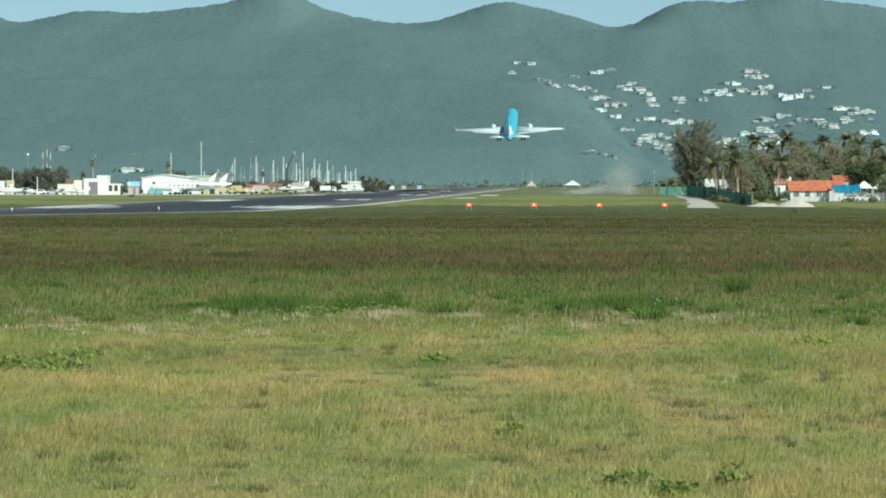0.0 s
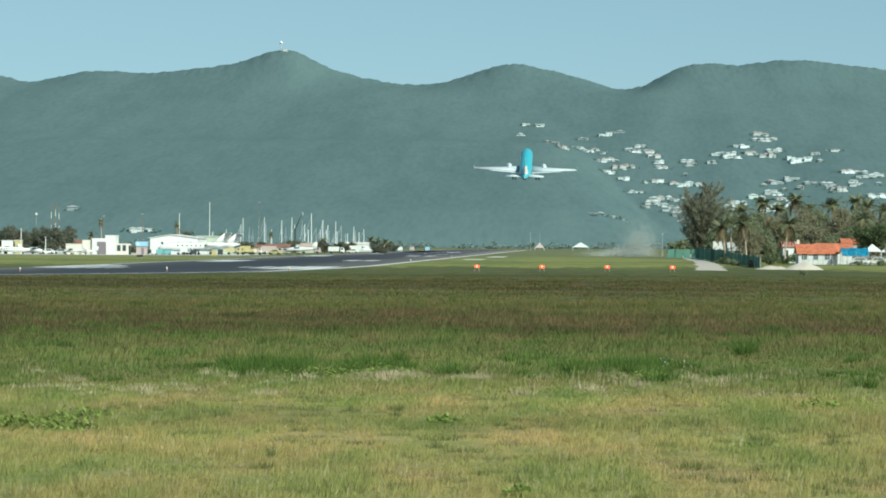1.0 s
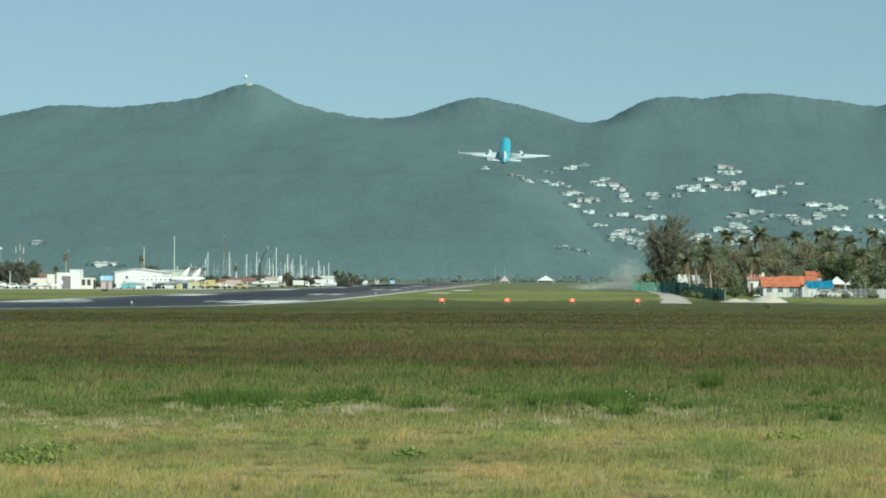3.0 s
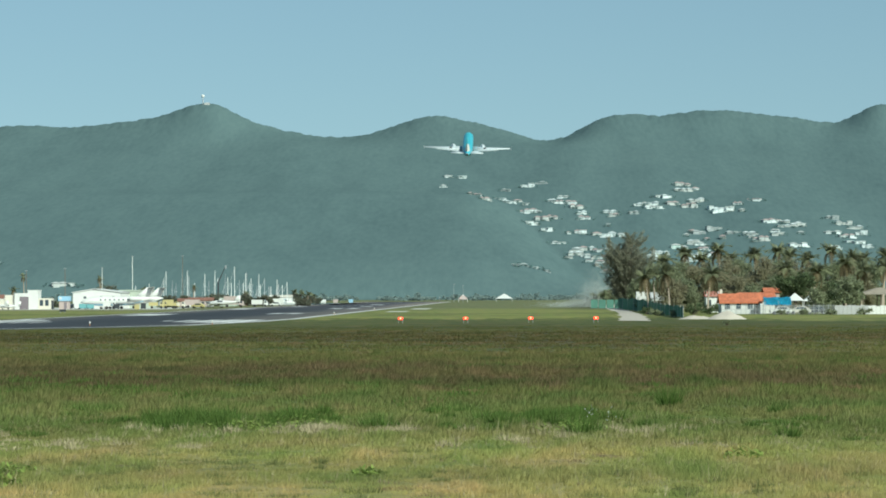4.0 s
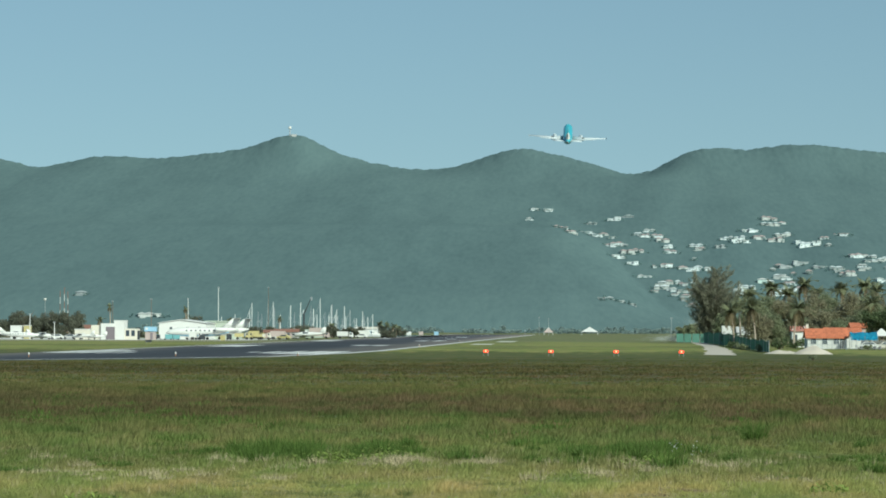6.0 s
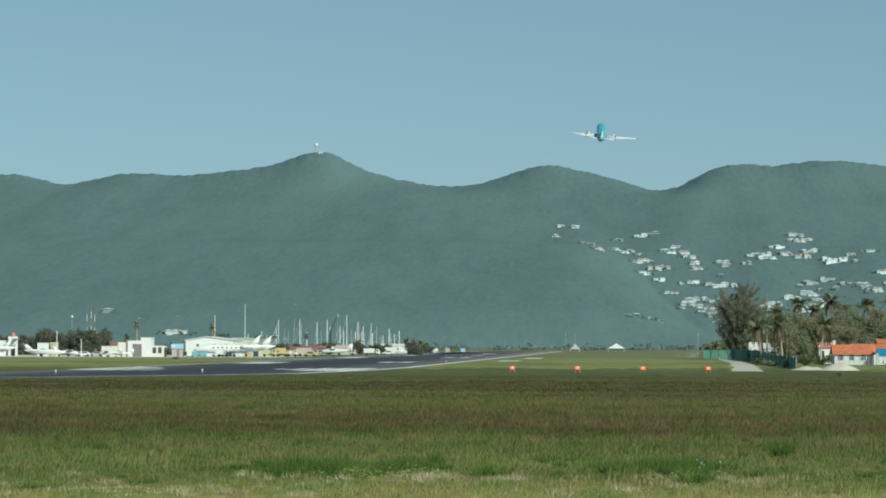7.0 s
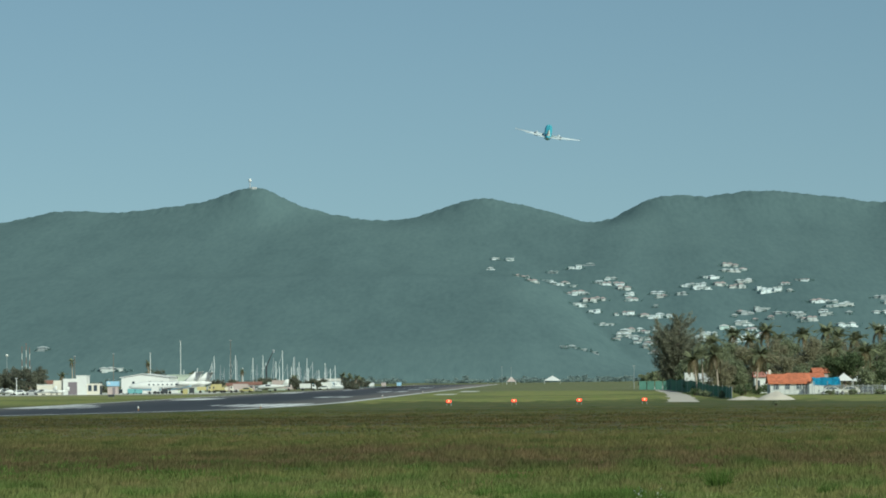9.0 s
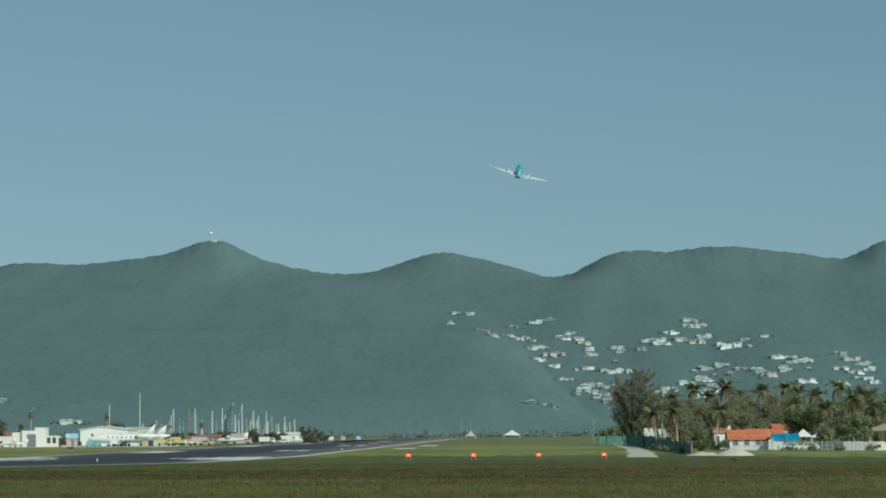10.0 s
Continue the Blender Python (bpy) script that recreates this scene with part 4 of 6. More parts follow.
def car(x, y, rz, mat, label, size=1.0):
    c = thing("car", label, "car", x, y, 0, rz)
    prof = [(-2.1, 0.35), (-2.1, 0.85), (-1.2, 0.95), (-0.6, 1.45), (1.0, 1.48), (1.7, 0.98), (2.1, 0.9), (2.1, 0.35)]
    bm = prism(bmesh.new(), [(a * size, b * size) for a, b in prof], -0.85 * size, 0.85 * size)
    bmesh.ops.bevel(bm, geom=bm.edges[:], offset=0.06, segments=2, affect="EDGES")
    part("body", bm, mat, c)
    for s in (-1, 1):
        part("window", prism(bmesh.new(), [(-0.95 * size, 0.98 * size), (-0.5 * size, 1.38 * size), (0.9 * size, 1.40 * size), (1.4 * size, 1.0 * size)], s * 0.855 * size, s * 0.87 * size), M_GLASS, c)
        for a in (-1.3, 1.3):
            part("wheel", rod(bmesh.new(), (a * size, s * 0.7 * size, 0.33 * size), (a * size, s * 0.88 * size, 0.33 * size), 0.33 * size, 0.33 * size, 12), M_RUBBER, c)
    return c


def beach_trees():
    casuarina(30.2, 960, 19.4, 16.0)
    for x, y, h, w in ((32.5, 930, 8.5, 6), (24.5, 1045, 5.2, 5), (27.0, 1010, 6.0, 6), (36.5, 900, 8.0, 6)):
        broad_tree(x, y, h, w, M_LEAF, "dark green scrubby tree behind the fence", 3000)
    for k, (x, h, w, leaf) in enumerate(((35, 10.5, 7, M_LEAF), (39.5, 11.5, 7.5, M_LEAF), (44, 11.2, 7.5, M_LEAF_DRY), (48.5, 12.0, 8, M_LEAF_DRY), (53, 12.2, 8, M_LEAF),
                                         (57.5, 11.6, 7.5, M_LEAF_DRY), (62, 11.8, 8, M_LEAF), (67, 12.0, 8, M_LEAF_DRY), (72, 11.4, 8, M_LEAF), (77.5, 11.8, 8, M_LEAF_DRY), (83.5, 11, 8, M_LEAF))):
        broad_tree(x, 830 + 12 * math.sin(k * 2.1), h + 1.0, w + 2.2, leaf, "dense scrubby brown-green tree behind the beach houses" if leaf is M_LEAF_DRY else "dense dark green tree behind the beach houses", 16000, 0.02, 0.28, 0.175)
    for k, x in enumerate((34.0, 37.5, 43.0, 47.5, 52.0, 56.0, 60.5, 65.0, 70.0, 75.0)):
        broad_tree(x, 770 + 9 * math.sin(k * 1.7), 7.6 + 1.2 * math.sin(k * 2.9), 6.4, M_LEAF if k % 3 else M_LEAF_DRY, "bushy tree behind the beach houses", 9500, 0.02, 0.25, 0.155)
    broad_tree(57.4, 680, 5.6, 3.0, M_LEAF, "small dark tree beside the blue shelter", 1000, 0.25, 0.16)
    broad_tree(64.2, 684, 7.6, 5.6, M_LEAF, "dark leafy tree by the garden wall", 3000, 0.2, 0.22)
    broad_tree(56.5, 716, 8.6, 8.5, M_LEAF_BRIGHT, "spreading almond tree with bright green leaves", 3000, 0.35, 0.3)
    broad_tree(65.5, 708, 7.2, 8.0, M_LEAF_BRIGHT, "bright green tree over the garden wall", 2400, 0.3, 0.3)
    for x, y, h in ((40.5, 858, 14.6), (49.3, 850, 15.4), (52.6, 870, 14.0), (57.6, 852, 14.4), (63.0, 856, 15.2), (65.6, 846, 14.0), (74.5, 830, 15.0), (79.4, 838, 13.4), (82.6, 850, 13.0),
                    (34.9, 815, 12.6), (46.2, 880, 13.8), (71.0, 862, 13.4), (86.0, 830, 13.8)):
        palm(x, y, h - 1.2, 0.9, 24, 1.0, 4)
    for x, y, h, d in ((27.9, 745, 8.2, 7), (31.9, 735, 8.8, 7), (39.0, 720, 8.6, 12), (58.4, 760, 10.0, 4), (68.8, 740, 11.0, 9), (72.8, 748, 9.6, 10), (30.2, 770, 9.0, 5), (63.0, 752, 9.4, 6), (76.6, 742, 10.4, 8)):
        palm(x, y, h - 0.8, 0.8, 22, 0.98, d // 2 + 1)
    for x, y, h, w in ((39.6, 722, 2.4, 3.2), (42.0, 730, 2.2, 3.0), (33.6, 668, 2.2, 3.2), (35.2, 690, 2.6, 3.0), (37.2, 680, 1.6, 2.4), (50.0, 668, 0.9, 2.0), (54.0, 668, 1.0, 2.5), (59.0, 664, 1.0, 2.6), (65.0, 662, 1.3, 3.4), (28.0, 612, 1.2, 3.0), (25.4, 640, 1.3, 3.2), (25.0, 680, 1.5, 3.0), (70.5, 660, 1.1, 3.0), (29.6, 832, 3.4, 3.0), (30.6, 800, 3.2, 3.0), (29.4, 780, 3.0, 2.6)):
        shrub(x, y, h, w, M_LEAF_BRIGHT if h > 1.4 else M_LEAF, "low green shrub by the fence", 420)
    shrub(26.0, 437, 0.75, 1.0, M_LEAF, "small dark shrub alone in the grass", 500, 0.09)


slope_lights()
beach_houses()
beach_trees()
car(50.5, 676, 4, M_WHITE, "white car parked by the wire fence")
car(54.2, 677, 0, M_CREAM, "pale car parked by the wire fence")
car(57.5, 679, 0, M_DARK, "dark car parked by the wire fence")


# ---- the apron, hangars and yachts ----
def bearing(mils, d):
    """Place across the field of a thing seen on that bearing, in thousandths, at d metres."""
    return mils * d / 1000


def terminal():
    t = thing("terminal_shed", "cream and white flat-roofed airport shed with a grey roller door", "building", 0, 1030)
    part("wall", box(bmesh.new(), -143.6, 0, -0.1, 3.8, 7, 4.8), M_WHITE, t, "white front block")
    part("tower", box(bmesh.new(), -140.2, 0.4, -0.1, 3.0, 7, 5.5), M_WHITE, t, "taller white block")
    part("parapet", box(bmesh.new(), -140.2, 0.4, 5.4, 3.2, 7.2, 0.22), M_WHITE, t)
    part("wall", box(bmesh.new(), -147.0, 0.3, -0.1, 2.9, 6, 4.3), M_CREAM, t)
    part("wall", box(bmesh.new(), -150.9, 0.5, -0.1, 4.8, 6, 3.0), M_CREAM, t)
    part("parapet", box(bmesh.new(), -150.9, 0.5, 2.9, 5.0, 6.2, 0.18), M_WHITE, t)
    part("wall", box(bmesh.new(), -136.8, 0.5, -0.1, 3.7, 6, 3.3), M_CREAM, t)
    door = part("roller_door", box(bmesh.new(), -142.7, -3.53, 0, 2.6, 0.08, 3.7), M_DOOR, t, "grey-mauve roller door")
    for k in range(9):
        part("slat", box(bmesh.new(), -142.7, -3.59, 0.05 + 0.4 * k, 2.56, 0.05, 0.34), M_DOOR, door)
    for x in (-137.8, -136.2):
        window_part(t, x, -2.5, 1.0, 0.9, 1.6, M_DOOR)
    part("door", box(bmesh.new(), -134.7, -2.2, 0, 0.8, 0.4, 2.6), M_DARK, t)
    k = thing("kiosk", "small kiosk with pink walls and a blue upper board", "kiosk", -131.6, 1032)
    part("wall", box(bmesh.new(), 0, 0, -0.1, 2.9, 3, 2.5), M_PINK, k)
    part("board", box(bmesh.new(), 0, -0.1, 2.4, 3.4, 3.4, 1.4), M_BLUEWALL, k, "pale blue board")
    part("sign_patch", box(bmesh.new(), -1.0, -1.83, 2.9, 0.7, 0.05, 0.6), M_WHITE, k)
    part("door", box(bmesh.new(), 0.4, -1.53, 0, 0.8, 0.08, 2.0), M_DOOR, k)
    h = thing("hangar", "long white hangar with a shallow gable roof", "hangar", 0, 1080)
    bm = prism(bmesh.new(), [(-135.2, -0.1), (-120.6, -0.1), (-120.6, 4.9), (-128.8, 5.9), (-135.2, 4.9)], 0, 26)
    part("wall", bm, M_WHITE, h, "white sheet-metal walls")
    bm = prism(bmesh.new(), [(-135.6, 4.85), (-128.8, 5.95), (-120.2, 4.85), (-120.2, 5.0), (-128.8, 6.1), (-135.6, 5.0)], -0.4, 26.4)
    part("roof", bm, M_WHITE, h)
    for x in (-126.5, -131.5, -122.8):
        window_part(h, x, 0, 3.0, 0.7, 0.6, M_GREY)
    h = thing("hangar", "sage green sheet-metal hangar behind the white one", "hangar", 0, 1112)
    part("wall", box(bmesh.new(), -118.6, 0, -0.1, 10, 14, 5.5), M_SAGE, h)
    part("roof", box(bmesh.new(), -118.6, 0, 5.4, 10.6, 14.6, 0.3), M_SAGE, h)
    h = thing("boatyard_hall", "low white hall beyond the apron", "building", 0, 1530)
    part("wall", box(bmesh.new(), -101.4, 0, -0.1, 9.6, 10, 3.3), M_WHITE, h)
    gable_roof(h, "roof", -106.2, -96.6, -5, 5, 3.2, 4.0, M_CREAM)
    for x in (-104.5, -101.5, -98.5):
        window_part(h, x, -5, 0.8, 1.4, 1.2, M_GREY)
    w = thing("gate_tower", "white arched tower with a red cap", "tower", -185.0, 1060)
    for x in (-1.05, 1.05):
        part("pillar", box(bmesh.new(), x, 0, -0.1, 0.55, 1.4, 5.8), M_WHITE, w)
    part("lintel", box(bmesh.new(), 0, 0, 5.0, 2.7, 1.5, 0.9), M_WHITE, w)
    bm = bmesh.new()
    bmesh.ops.create_cone(bm, segments=8, radius1=1.0, radius2=0.35, depth=1.3, matrix=pose(0, 0, 6.5), cap_ends=True)
    part("cap", bm, M_REDROOF, w, "red cap")
    # dark sheet added behind the arch in place of the shade inside it
    part("shaded_inside", box(bmesh.new(), 0, 0.9, 0, 1.4, 0.1, 5.0), M_DARK, w)
    for x, w2, hgt, mat, lab in ((-176.0, 3.4, 3.9, M_WHITE, "white portable cabin on the apron"), (-172.7, 1.9, 4.0, M_YELLOW, "yellow portable cabin on the apron"), (-188.5, 3.2, 4.6, M_WHITE, "white portable cabin on the apron")):
        c = thing("cabin", lab, "cabin", x, 1062)
        part("wall", box(bmesh.new(), 0, 0, -0.05, w2, 3, hgt), mat, c)
        part("roof", box(bmesh.new(), 0, 0, hgt - 0.05, w2 + 0.2, 3.2, 0.15), M_WHITE, c)
        window_part(c, 0, -1.5, 1.2, w2 * 0.4, 0.9, M_GREY)


def jet(x, y, rz, s, stripe, label, t_tail=True):
    """A parked business jet, nose towards +y."""
    a = thing("business_jet", label, "aeroplane", x, y, 0, rz, "parked aircraft")
    b = [(-10.3, 3.3, 0.15), (-8.2, 3.05, 0.6), (-4, 2.65, 1.1), (-1, 2.45, 1.25), (6, 2.45, 1.25), (8.2, 2.4, 1.08), (10, 2.2, 0.7), (11.2, 2.0, 0.15)]
    b = [(y0 * s, z0 * s, r0 * s) for y0, z0, r0 in b]
    f = part("fuselage", loft(bmesh.new(), tube_rings(b, 16)), M_WHITE, a, "glossy white fuselage", True)
    bl = [(y0 * s, z0 * s - r0 * s * 0.45, r0 * s * 0.72) for y0, z0, r0 in ((-7.5, 2.95, 0.7), (-1, 2.4, 1.22), (6, 2.4, 1.22), (9.5, 2.2, 0.8))]
    part("belly_stripe", loft(bmesh.new(), tube_rings(bl, 14)), stripe, f, "pale blue underside", True)
    for side in (-1, 1):
        for k in range(7):
            part("window", box(bmesh.new(), side * 1.22 * s, (5.2 - 1.35 * k) * s, 2.55 * s, 0.1, 0.45 * s, 0.42 * s), M_GLASS, f)
        part("wing", foil(bmesh.new(), [((side * 0.9 * s, 1.6 * s, 1.55 * s), 3.6 * s, 0.4 * s, (0, 0, 1)), ((side * 9.2 * s, -3.2 * s, 2.0 * s), 1.2 * s, 0.12 * s, (0, 0, 1))]), M_WHITE, a, "", True)
        e = part("engine", loft(bmesh.new(), tube_rings([(-7.2 * s, 3.1 * s, 0.35 * s), (-5.6 * s, 3.1 * s, 0.62 * s), (-3.6 * s, 3.1 * s, 0.6 * s), (-3.3 * s, 3.1 * s, 0.5 * s)], 14)), M_WHITE, a, "", True)
        e.location.x = side * 1.75 * s
        part("tailplane", foil(bmesh.new(), [((0, -8.9 * s, 6.4 * s), 2.0 * s, 0.2 * s, (0, 0, 1)), ((side * 3.7 * s, -10.2 * s, 6.5 * s), 1.0 * s, 0.1 * s, (0, 0, 1))]), M_WHITE, a, "", True)
        part("main_wheel", rod(bmesh.new(), (side * 1.6 * s - 0.15, -1.0 * s, 0.4), (side * 1.6 * s + 0.15, -1.0 * s, 0.4), 0.4, 0.4, 12), M_RUBBER, a)
        part("gear_leg", rod(bmesh.new(), (side * 1.6 * s, -1.0 * s, 0.3), (side * 1.6 * s, -0.9 * s, 1.6 * s), 0.1, 0.1, 6), M_METAL, a)
    part("fin", foil(bmesh.new(), [((0, -4.6 * s, 3.2 * s), 4.6 * s, 0.3 * s, (1, 0, 0)), ((0, -8.6 * s, 6.5 * s), 2.4 * s, 0.2 * s, (1, 0, 0))]), M_WHITE, a, "white swept fin", True)
    part("windscreen", box(bmesh.new(), 0, 8.9 * s, 2.6 * s, 1.2 * s, 0.9 * s, 0.35 * s, -25), M_GLASS, f)
    part("nose_wheel", rod(bmesh.new(), (-0.12, 8.0 * s, 0.28), (0.12, 8.0 * s, 0.28), 0.28, 0.28, 12), M_RUBBER, a)
    part("gear_leg", rod(bmesh.new(), (0, 8.0 * s, 0.2), (0, 7.9 * s, 1.7 * s), 0.08, 0.08, 6), M_METAL, a)
    return a


def light_plane(x, y, rz, s, label, high=False):
    a = thing("light_aircraft", label, "aeroplane", x, y, 0, rz, "parked aircraft")
    b = [(-4.4, 1.5, 0.1), (-2.5, 1.4, 0.35), (0, 1.3, 0.62), (1.6, 1.25, 0.62), (3.0, 1.15, 0.45), (3.5, 1.1, 0.15)]
    part("fuselage", loft(bmesh.new(), tube_rings([(p * s, q * s, r * s) for p, q, r in b], 12)), M_WHITE, a, "", True)
    zz = 1.95 if high else 0.95
    for side in (-1, 1):
        part("wing", foil(bmesh.new(), [((side * 0.3 * s, 1.3 * s, zz * s), 1.6 * s, 0.2 * s, (0, 0, 1)), ((side * 5.2 * s, 1.1 * s, (zz + 0.2) * s), 1.1 * s, 0.1 * s, (0, 0, 1))]), M_WHITE, a, "", True)
        part("tailplane", foil(bmesh.new(), [((0, -3.5 * s, 1.55 * s), 1.0 * s, 0.1 * s, (0, 0, 1)), ((side * 1.7 * s, -3.7 * s, 1.55 * s), 0.6 * s, 0.06 * s, (0, 0, 1))]), M_WHITE, a, "", True)
        part("wheel", rod(bmesh.new(), (side * 1.0 * s - 0.08, 0.4 * s, 0.24), (side * 1.0 * s + 0.08, 0.4 * s, 0.24), 0.24, 0.24, 10), M_RUBBER, a)
        part("gear_leg", rod(bmesh.new(), (side * 1.0 * s, 0.4 * s, 0.2), (side * 0.5 * s, 0.4 * s, 1.0 * s), 0.05, 0.05, 6), M_METAL, a)
        part("window", box(bmesh.new(), side * 0.56 * s, 0.7 * s, 1.45 * s, 0.1, 1.3 * s, 0.35 * s), M_GLASS, a)
    part("fin", foil(bmesh.new(), [((0, -2.6 * s, 1.5 * s), 1.8 * s, 0.12 * s, (1, 0, 0)), ((0, -3.7 * s, 3.1 * s), 0.8 * s, 0.06 * s, (1, 0, 0))]), M_WHITE, a, "", True)
    part("propeller", box(bmesh.new(), 0, 3.55 * s, 0.25 * s, 0.12, 0.06, 1.7 * s), M_DARK, a)
    part("nose_wheel", rod(bmesh.new(), (-0.07, 2.6 * s, 0.2), (0.07, 2.6 * s, 0.2), 0.2, 0.2, 10), M_RUBBER, a)
    part("gear_leg", rod(bmesh.new(), (0, 2.6 * s, 0.2), (0, 2.6 * s, 0.9 * s), 0.04, 0.04, 6), M_METAL, a)
    return a


def truck(x, y, rz, body, label, L=6.0, H=2.6):
    t = thing("truck", label, "truck", x, y, 0, rz)
    bm = box(bmesh.new(), -0.9, 0, 0.85, L * 0.66, 2.2, H - 0.85)
    part("cargo_box", bm, body, t)
    bm = prism(bmesh.new(), [(L * 0.26, 0.5), (L * 0.5, 0.5), (L * 0.5, 1.3), (L * 0.44, 2.05), (L * 0.26, 2.05)], -1.0, 1.0)
    cab = part("cab", bm, body, t)
    part("window", box(bmesh.new(), L * 0.36, 0, 1.35, L * 0.12, 2.04, 0.55), M_GLASS, cab)
    for a in (-L * 0.32, L * 0.34):
        for b in (-0.95, 0.95):
            part("wheel", rod(bmesh.new(), (a, b - 0.14, 0.42), (a, b + 0.14, 0.42), 0.42, 0.42, 12), M_RUBBER, t)
    return t


def apron_things():
    jet(-116.3, 1035, 98, 0.98, M_BLUEWALL, "white business jet with a pale blue underside parked on the apron")
    jet(-116.0, 1066, 100, 0.96, M_WHITE, "white business jet parked behind another on the apron")
    jet(-169.5, 1022, -88, 0.56, M_WHITE, "small white jet parked on the apron")
    jet(-185.0, 1018, 92, 0.80, M_ORANGE, "white jet with a brown underside at the apron's end")
    light_plane(-91.6, 1108, 84, 1.25, "white light aircraft on the far apron")
    light_plane(-149.4, 1016, 80, 0.85, "white light aircraft before the shed", True)
    light_plane(-145.8, 1018, 100, 0.75, "white light aircraft before the shed")
    light_plane(-164.4, 1034, -70, 0.95, "white light aircraft with a high wing", True)
    light_plane(-97.5, 1130, 70, 0.9, "white light aircraft on the far apron", True)
    for x, y, rz, mat, lab, L, H in ((-107.2, 1056, 5, M_YELLOW, "yellow refuelling truck on the apron", 4.2, 1.9), (-103.6, 1060, 180, M_YELLOW, "yellow service truck on the apron", 3.4, 1.7),
                                     (-101.2, 1064, 0, M_CREAM, "cream service truck on the apron", 3.6, 1.7), (-105.6, 1085, 0, M_YELLOW, "dull yellow service truck on the apron", 4.8, 2.6),
                                     (-117.6, 1026, 0, M_WHITE, "white van beside the parked jet", 3.2, 1.9), (-99.6, 1100, 0, M_PINK, "faded pink box truck on the far apron", 7.0, 2.6),
                                     (-94.0, 1180, 0, M_PINK, "faded pink box truck on the far apron", 7.0, 3.6), (-86.0, 1190, 0, M_WHITE, "white truck on the far apron", 5.5, 2.4),
                                     (-90.0, 1330, 180, M_WHITE, "white truck beyond the apron", 6.0, 2.6)):
        truck(x, y, rz, mat, lab, L, H)
    for x, y, mat, lab in ((-160.2, 1038, M_WHITE, "white car on the apron"), (-157.0, 1042, M_GREY, "grey car on the apron"), (-162.0, 1046, M_WHITE, "white car on the apron"), (-130.0, 1040, M_DARK, "dark car beside the kiosk"),
                           (-103.0, 1120, M_WHITE, "white car on the far apron"), (-97.8, 1090, M_YELLOW, "yellow car on the far apron"), (-84.6, 1250, M_WHITE, "white car on the far apron"), (-120.5, 1040, M_WHITE, "white car by the hangar")):
        car(x, y, rng.uniform(-15, 15), mat, lab)
    for x, y, w, h, mat, lab in ((-100.6, 940, 1.3, 1.3, M_YELLOW, "yellow taxiway sign board in the grass"), (-104.4, 815, 1.5, 0.55, M_DARK, "dark taxiway sign board in the grass"),
                                 (-92.2, 1700, 2.4, 1.6, M_WHITE, "white sign board beside the runway's end"), (-86.4, 1700, 2.2, 1.6, M_PINK, "faded red sign board beside the runway's end"), (-79.0, 1700, 2.2, 1.6, M_BLUEWALL, "pale blue sign board beside the runway's end")):
        s = thing("sign_board", lab, "sign", x, y)
        part("board", box(bmesh.new(), 0, 0, 0.25, w, 0.12, h), mat, s)
        for a in (-w * 0.35, w * 0.35):
            part("post", rod(bmesh.new(), (a, 0, -0.1), (a, 0, 0.4), 0.05, 0.05, 6), M_METAL, s)
    for x, y, h in ((bearing(-155.0, 1030), 1030, 5.0), (bearing(-138.4, 1140), 1140, 12.0), (bearing(-127.4, 1150), 1150, 12.8), (bearing(-116.9, 1180), 1180, 13.2), (bearing(-108.3, 1200), 1200, 17.2),
                    (bearing(-17.4, 1800), 1800, 9.2), (bearing(-14.8, 1800), 1800, 8.6), (bearing(19.8, 1100), 1100, 7.0), (bearing(-21.4, 1750), 1750, 2.6), (bearing(-162, 1030), 1030, 7.4), (bearing(-94.1, 1300), 1300, 18.4)):
        p = thing("pole", "tall slim grey pole", "pole", x, y)
        part("shaft", rod(bmesh.new(), (0, 0, -0.2), (0, 0, h), 0.12 if x < -60 else 0.08, 0.08 if x < -60 else 0.05, 7), M_METAL if x > -60 else M_BARK if -145 < x / y * 1000 < -120 or -95 < x / y * 1000 < -93 else M_MAST, p)
        part("head", box(bmesh.new(), 0, 0, h - 0.1, 0.7, 0.3, 0.2), M_METAL, p)
    for m, h in ((-153.4, 17.0), (-152.2, 18.2), (-151.2, 16.6)):
        p = thing("banded_mast", "slim red and white banded mast", "mast", bearing(m, 1300), 1300)
        for k in range(7):
            part("band", rod(bmesh.new(), (0, 0, h * k / 7 - (0.2 if k == 0 else 0)), (0, 0, h * (k + 1) / 7), 0.11, 0.10, 6), M_WHITE if k % 2 else M_RUST, p)
    c = thing("crane", "dark lattice crane with a raised jib", "crane", bearing(-84.0, 1500), 1500)
    part("tower", box(bmesh.new(), 0, 0, -0.2, 0.7, 0.7, 9.8), M_DARK, c)
    part("jib", rod(bmesh.new(), (0, 0, 9.2), (3.2, 0, 16.5), 0.3, 0.15, 5), M_DARK, c)
    part("hook_block", box(bmesh.new(), 3.2, 0, 15.2, 0.6, 0.6, 1.4), M_METAL, c)
    for m, w, top, mat in ((-14.8, 5.2, 4.0, M_PINK), (-3.2, 9.2, 4.4, M_WHITE)):
        s = thing("peaked_tent", "pale peaked tent at the runway's far end", "tent", bearing(m, 1900), 1900)
        bm = bmesh.new()
        bmesh.ops.create_cone(bm, segments=4, radius1=w * 0.71, radius2=0.15, depth=2.6, matrix=pose(0, 0, top - 1.3, 0, 0, 45), cap_ends=True)
        part("cover", bm, mat, s)
        bm = bmesh.new()
        bmesh.ops.create_cone(bm, segments=4, radius1=w * 0.3, radius2=0.1, depth=1.15, matrix=pose(0, 0, top - 0.5, 0, 0, 45), cap_ends=True)
        part("peak", bm, M_WHITE, s)
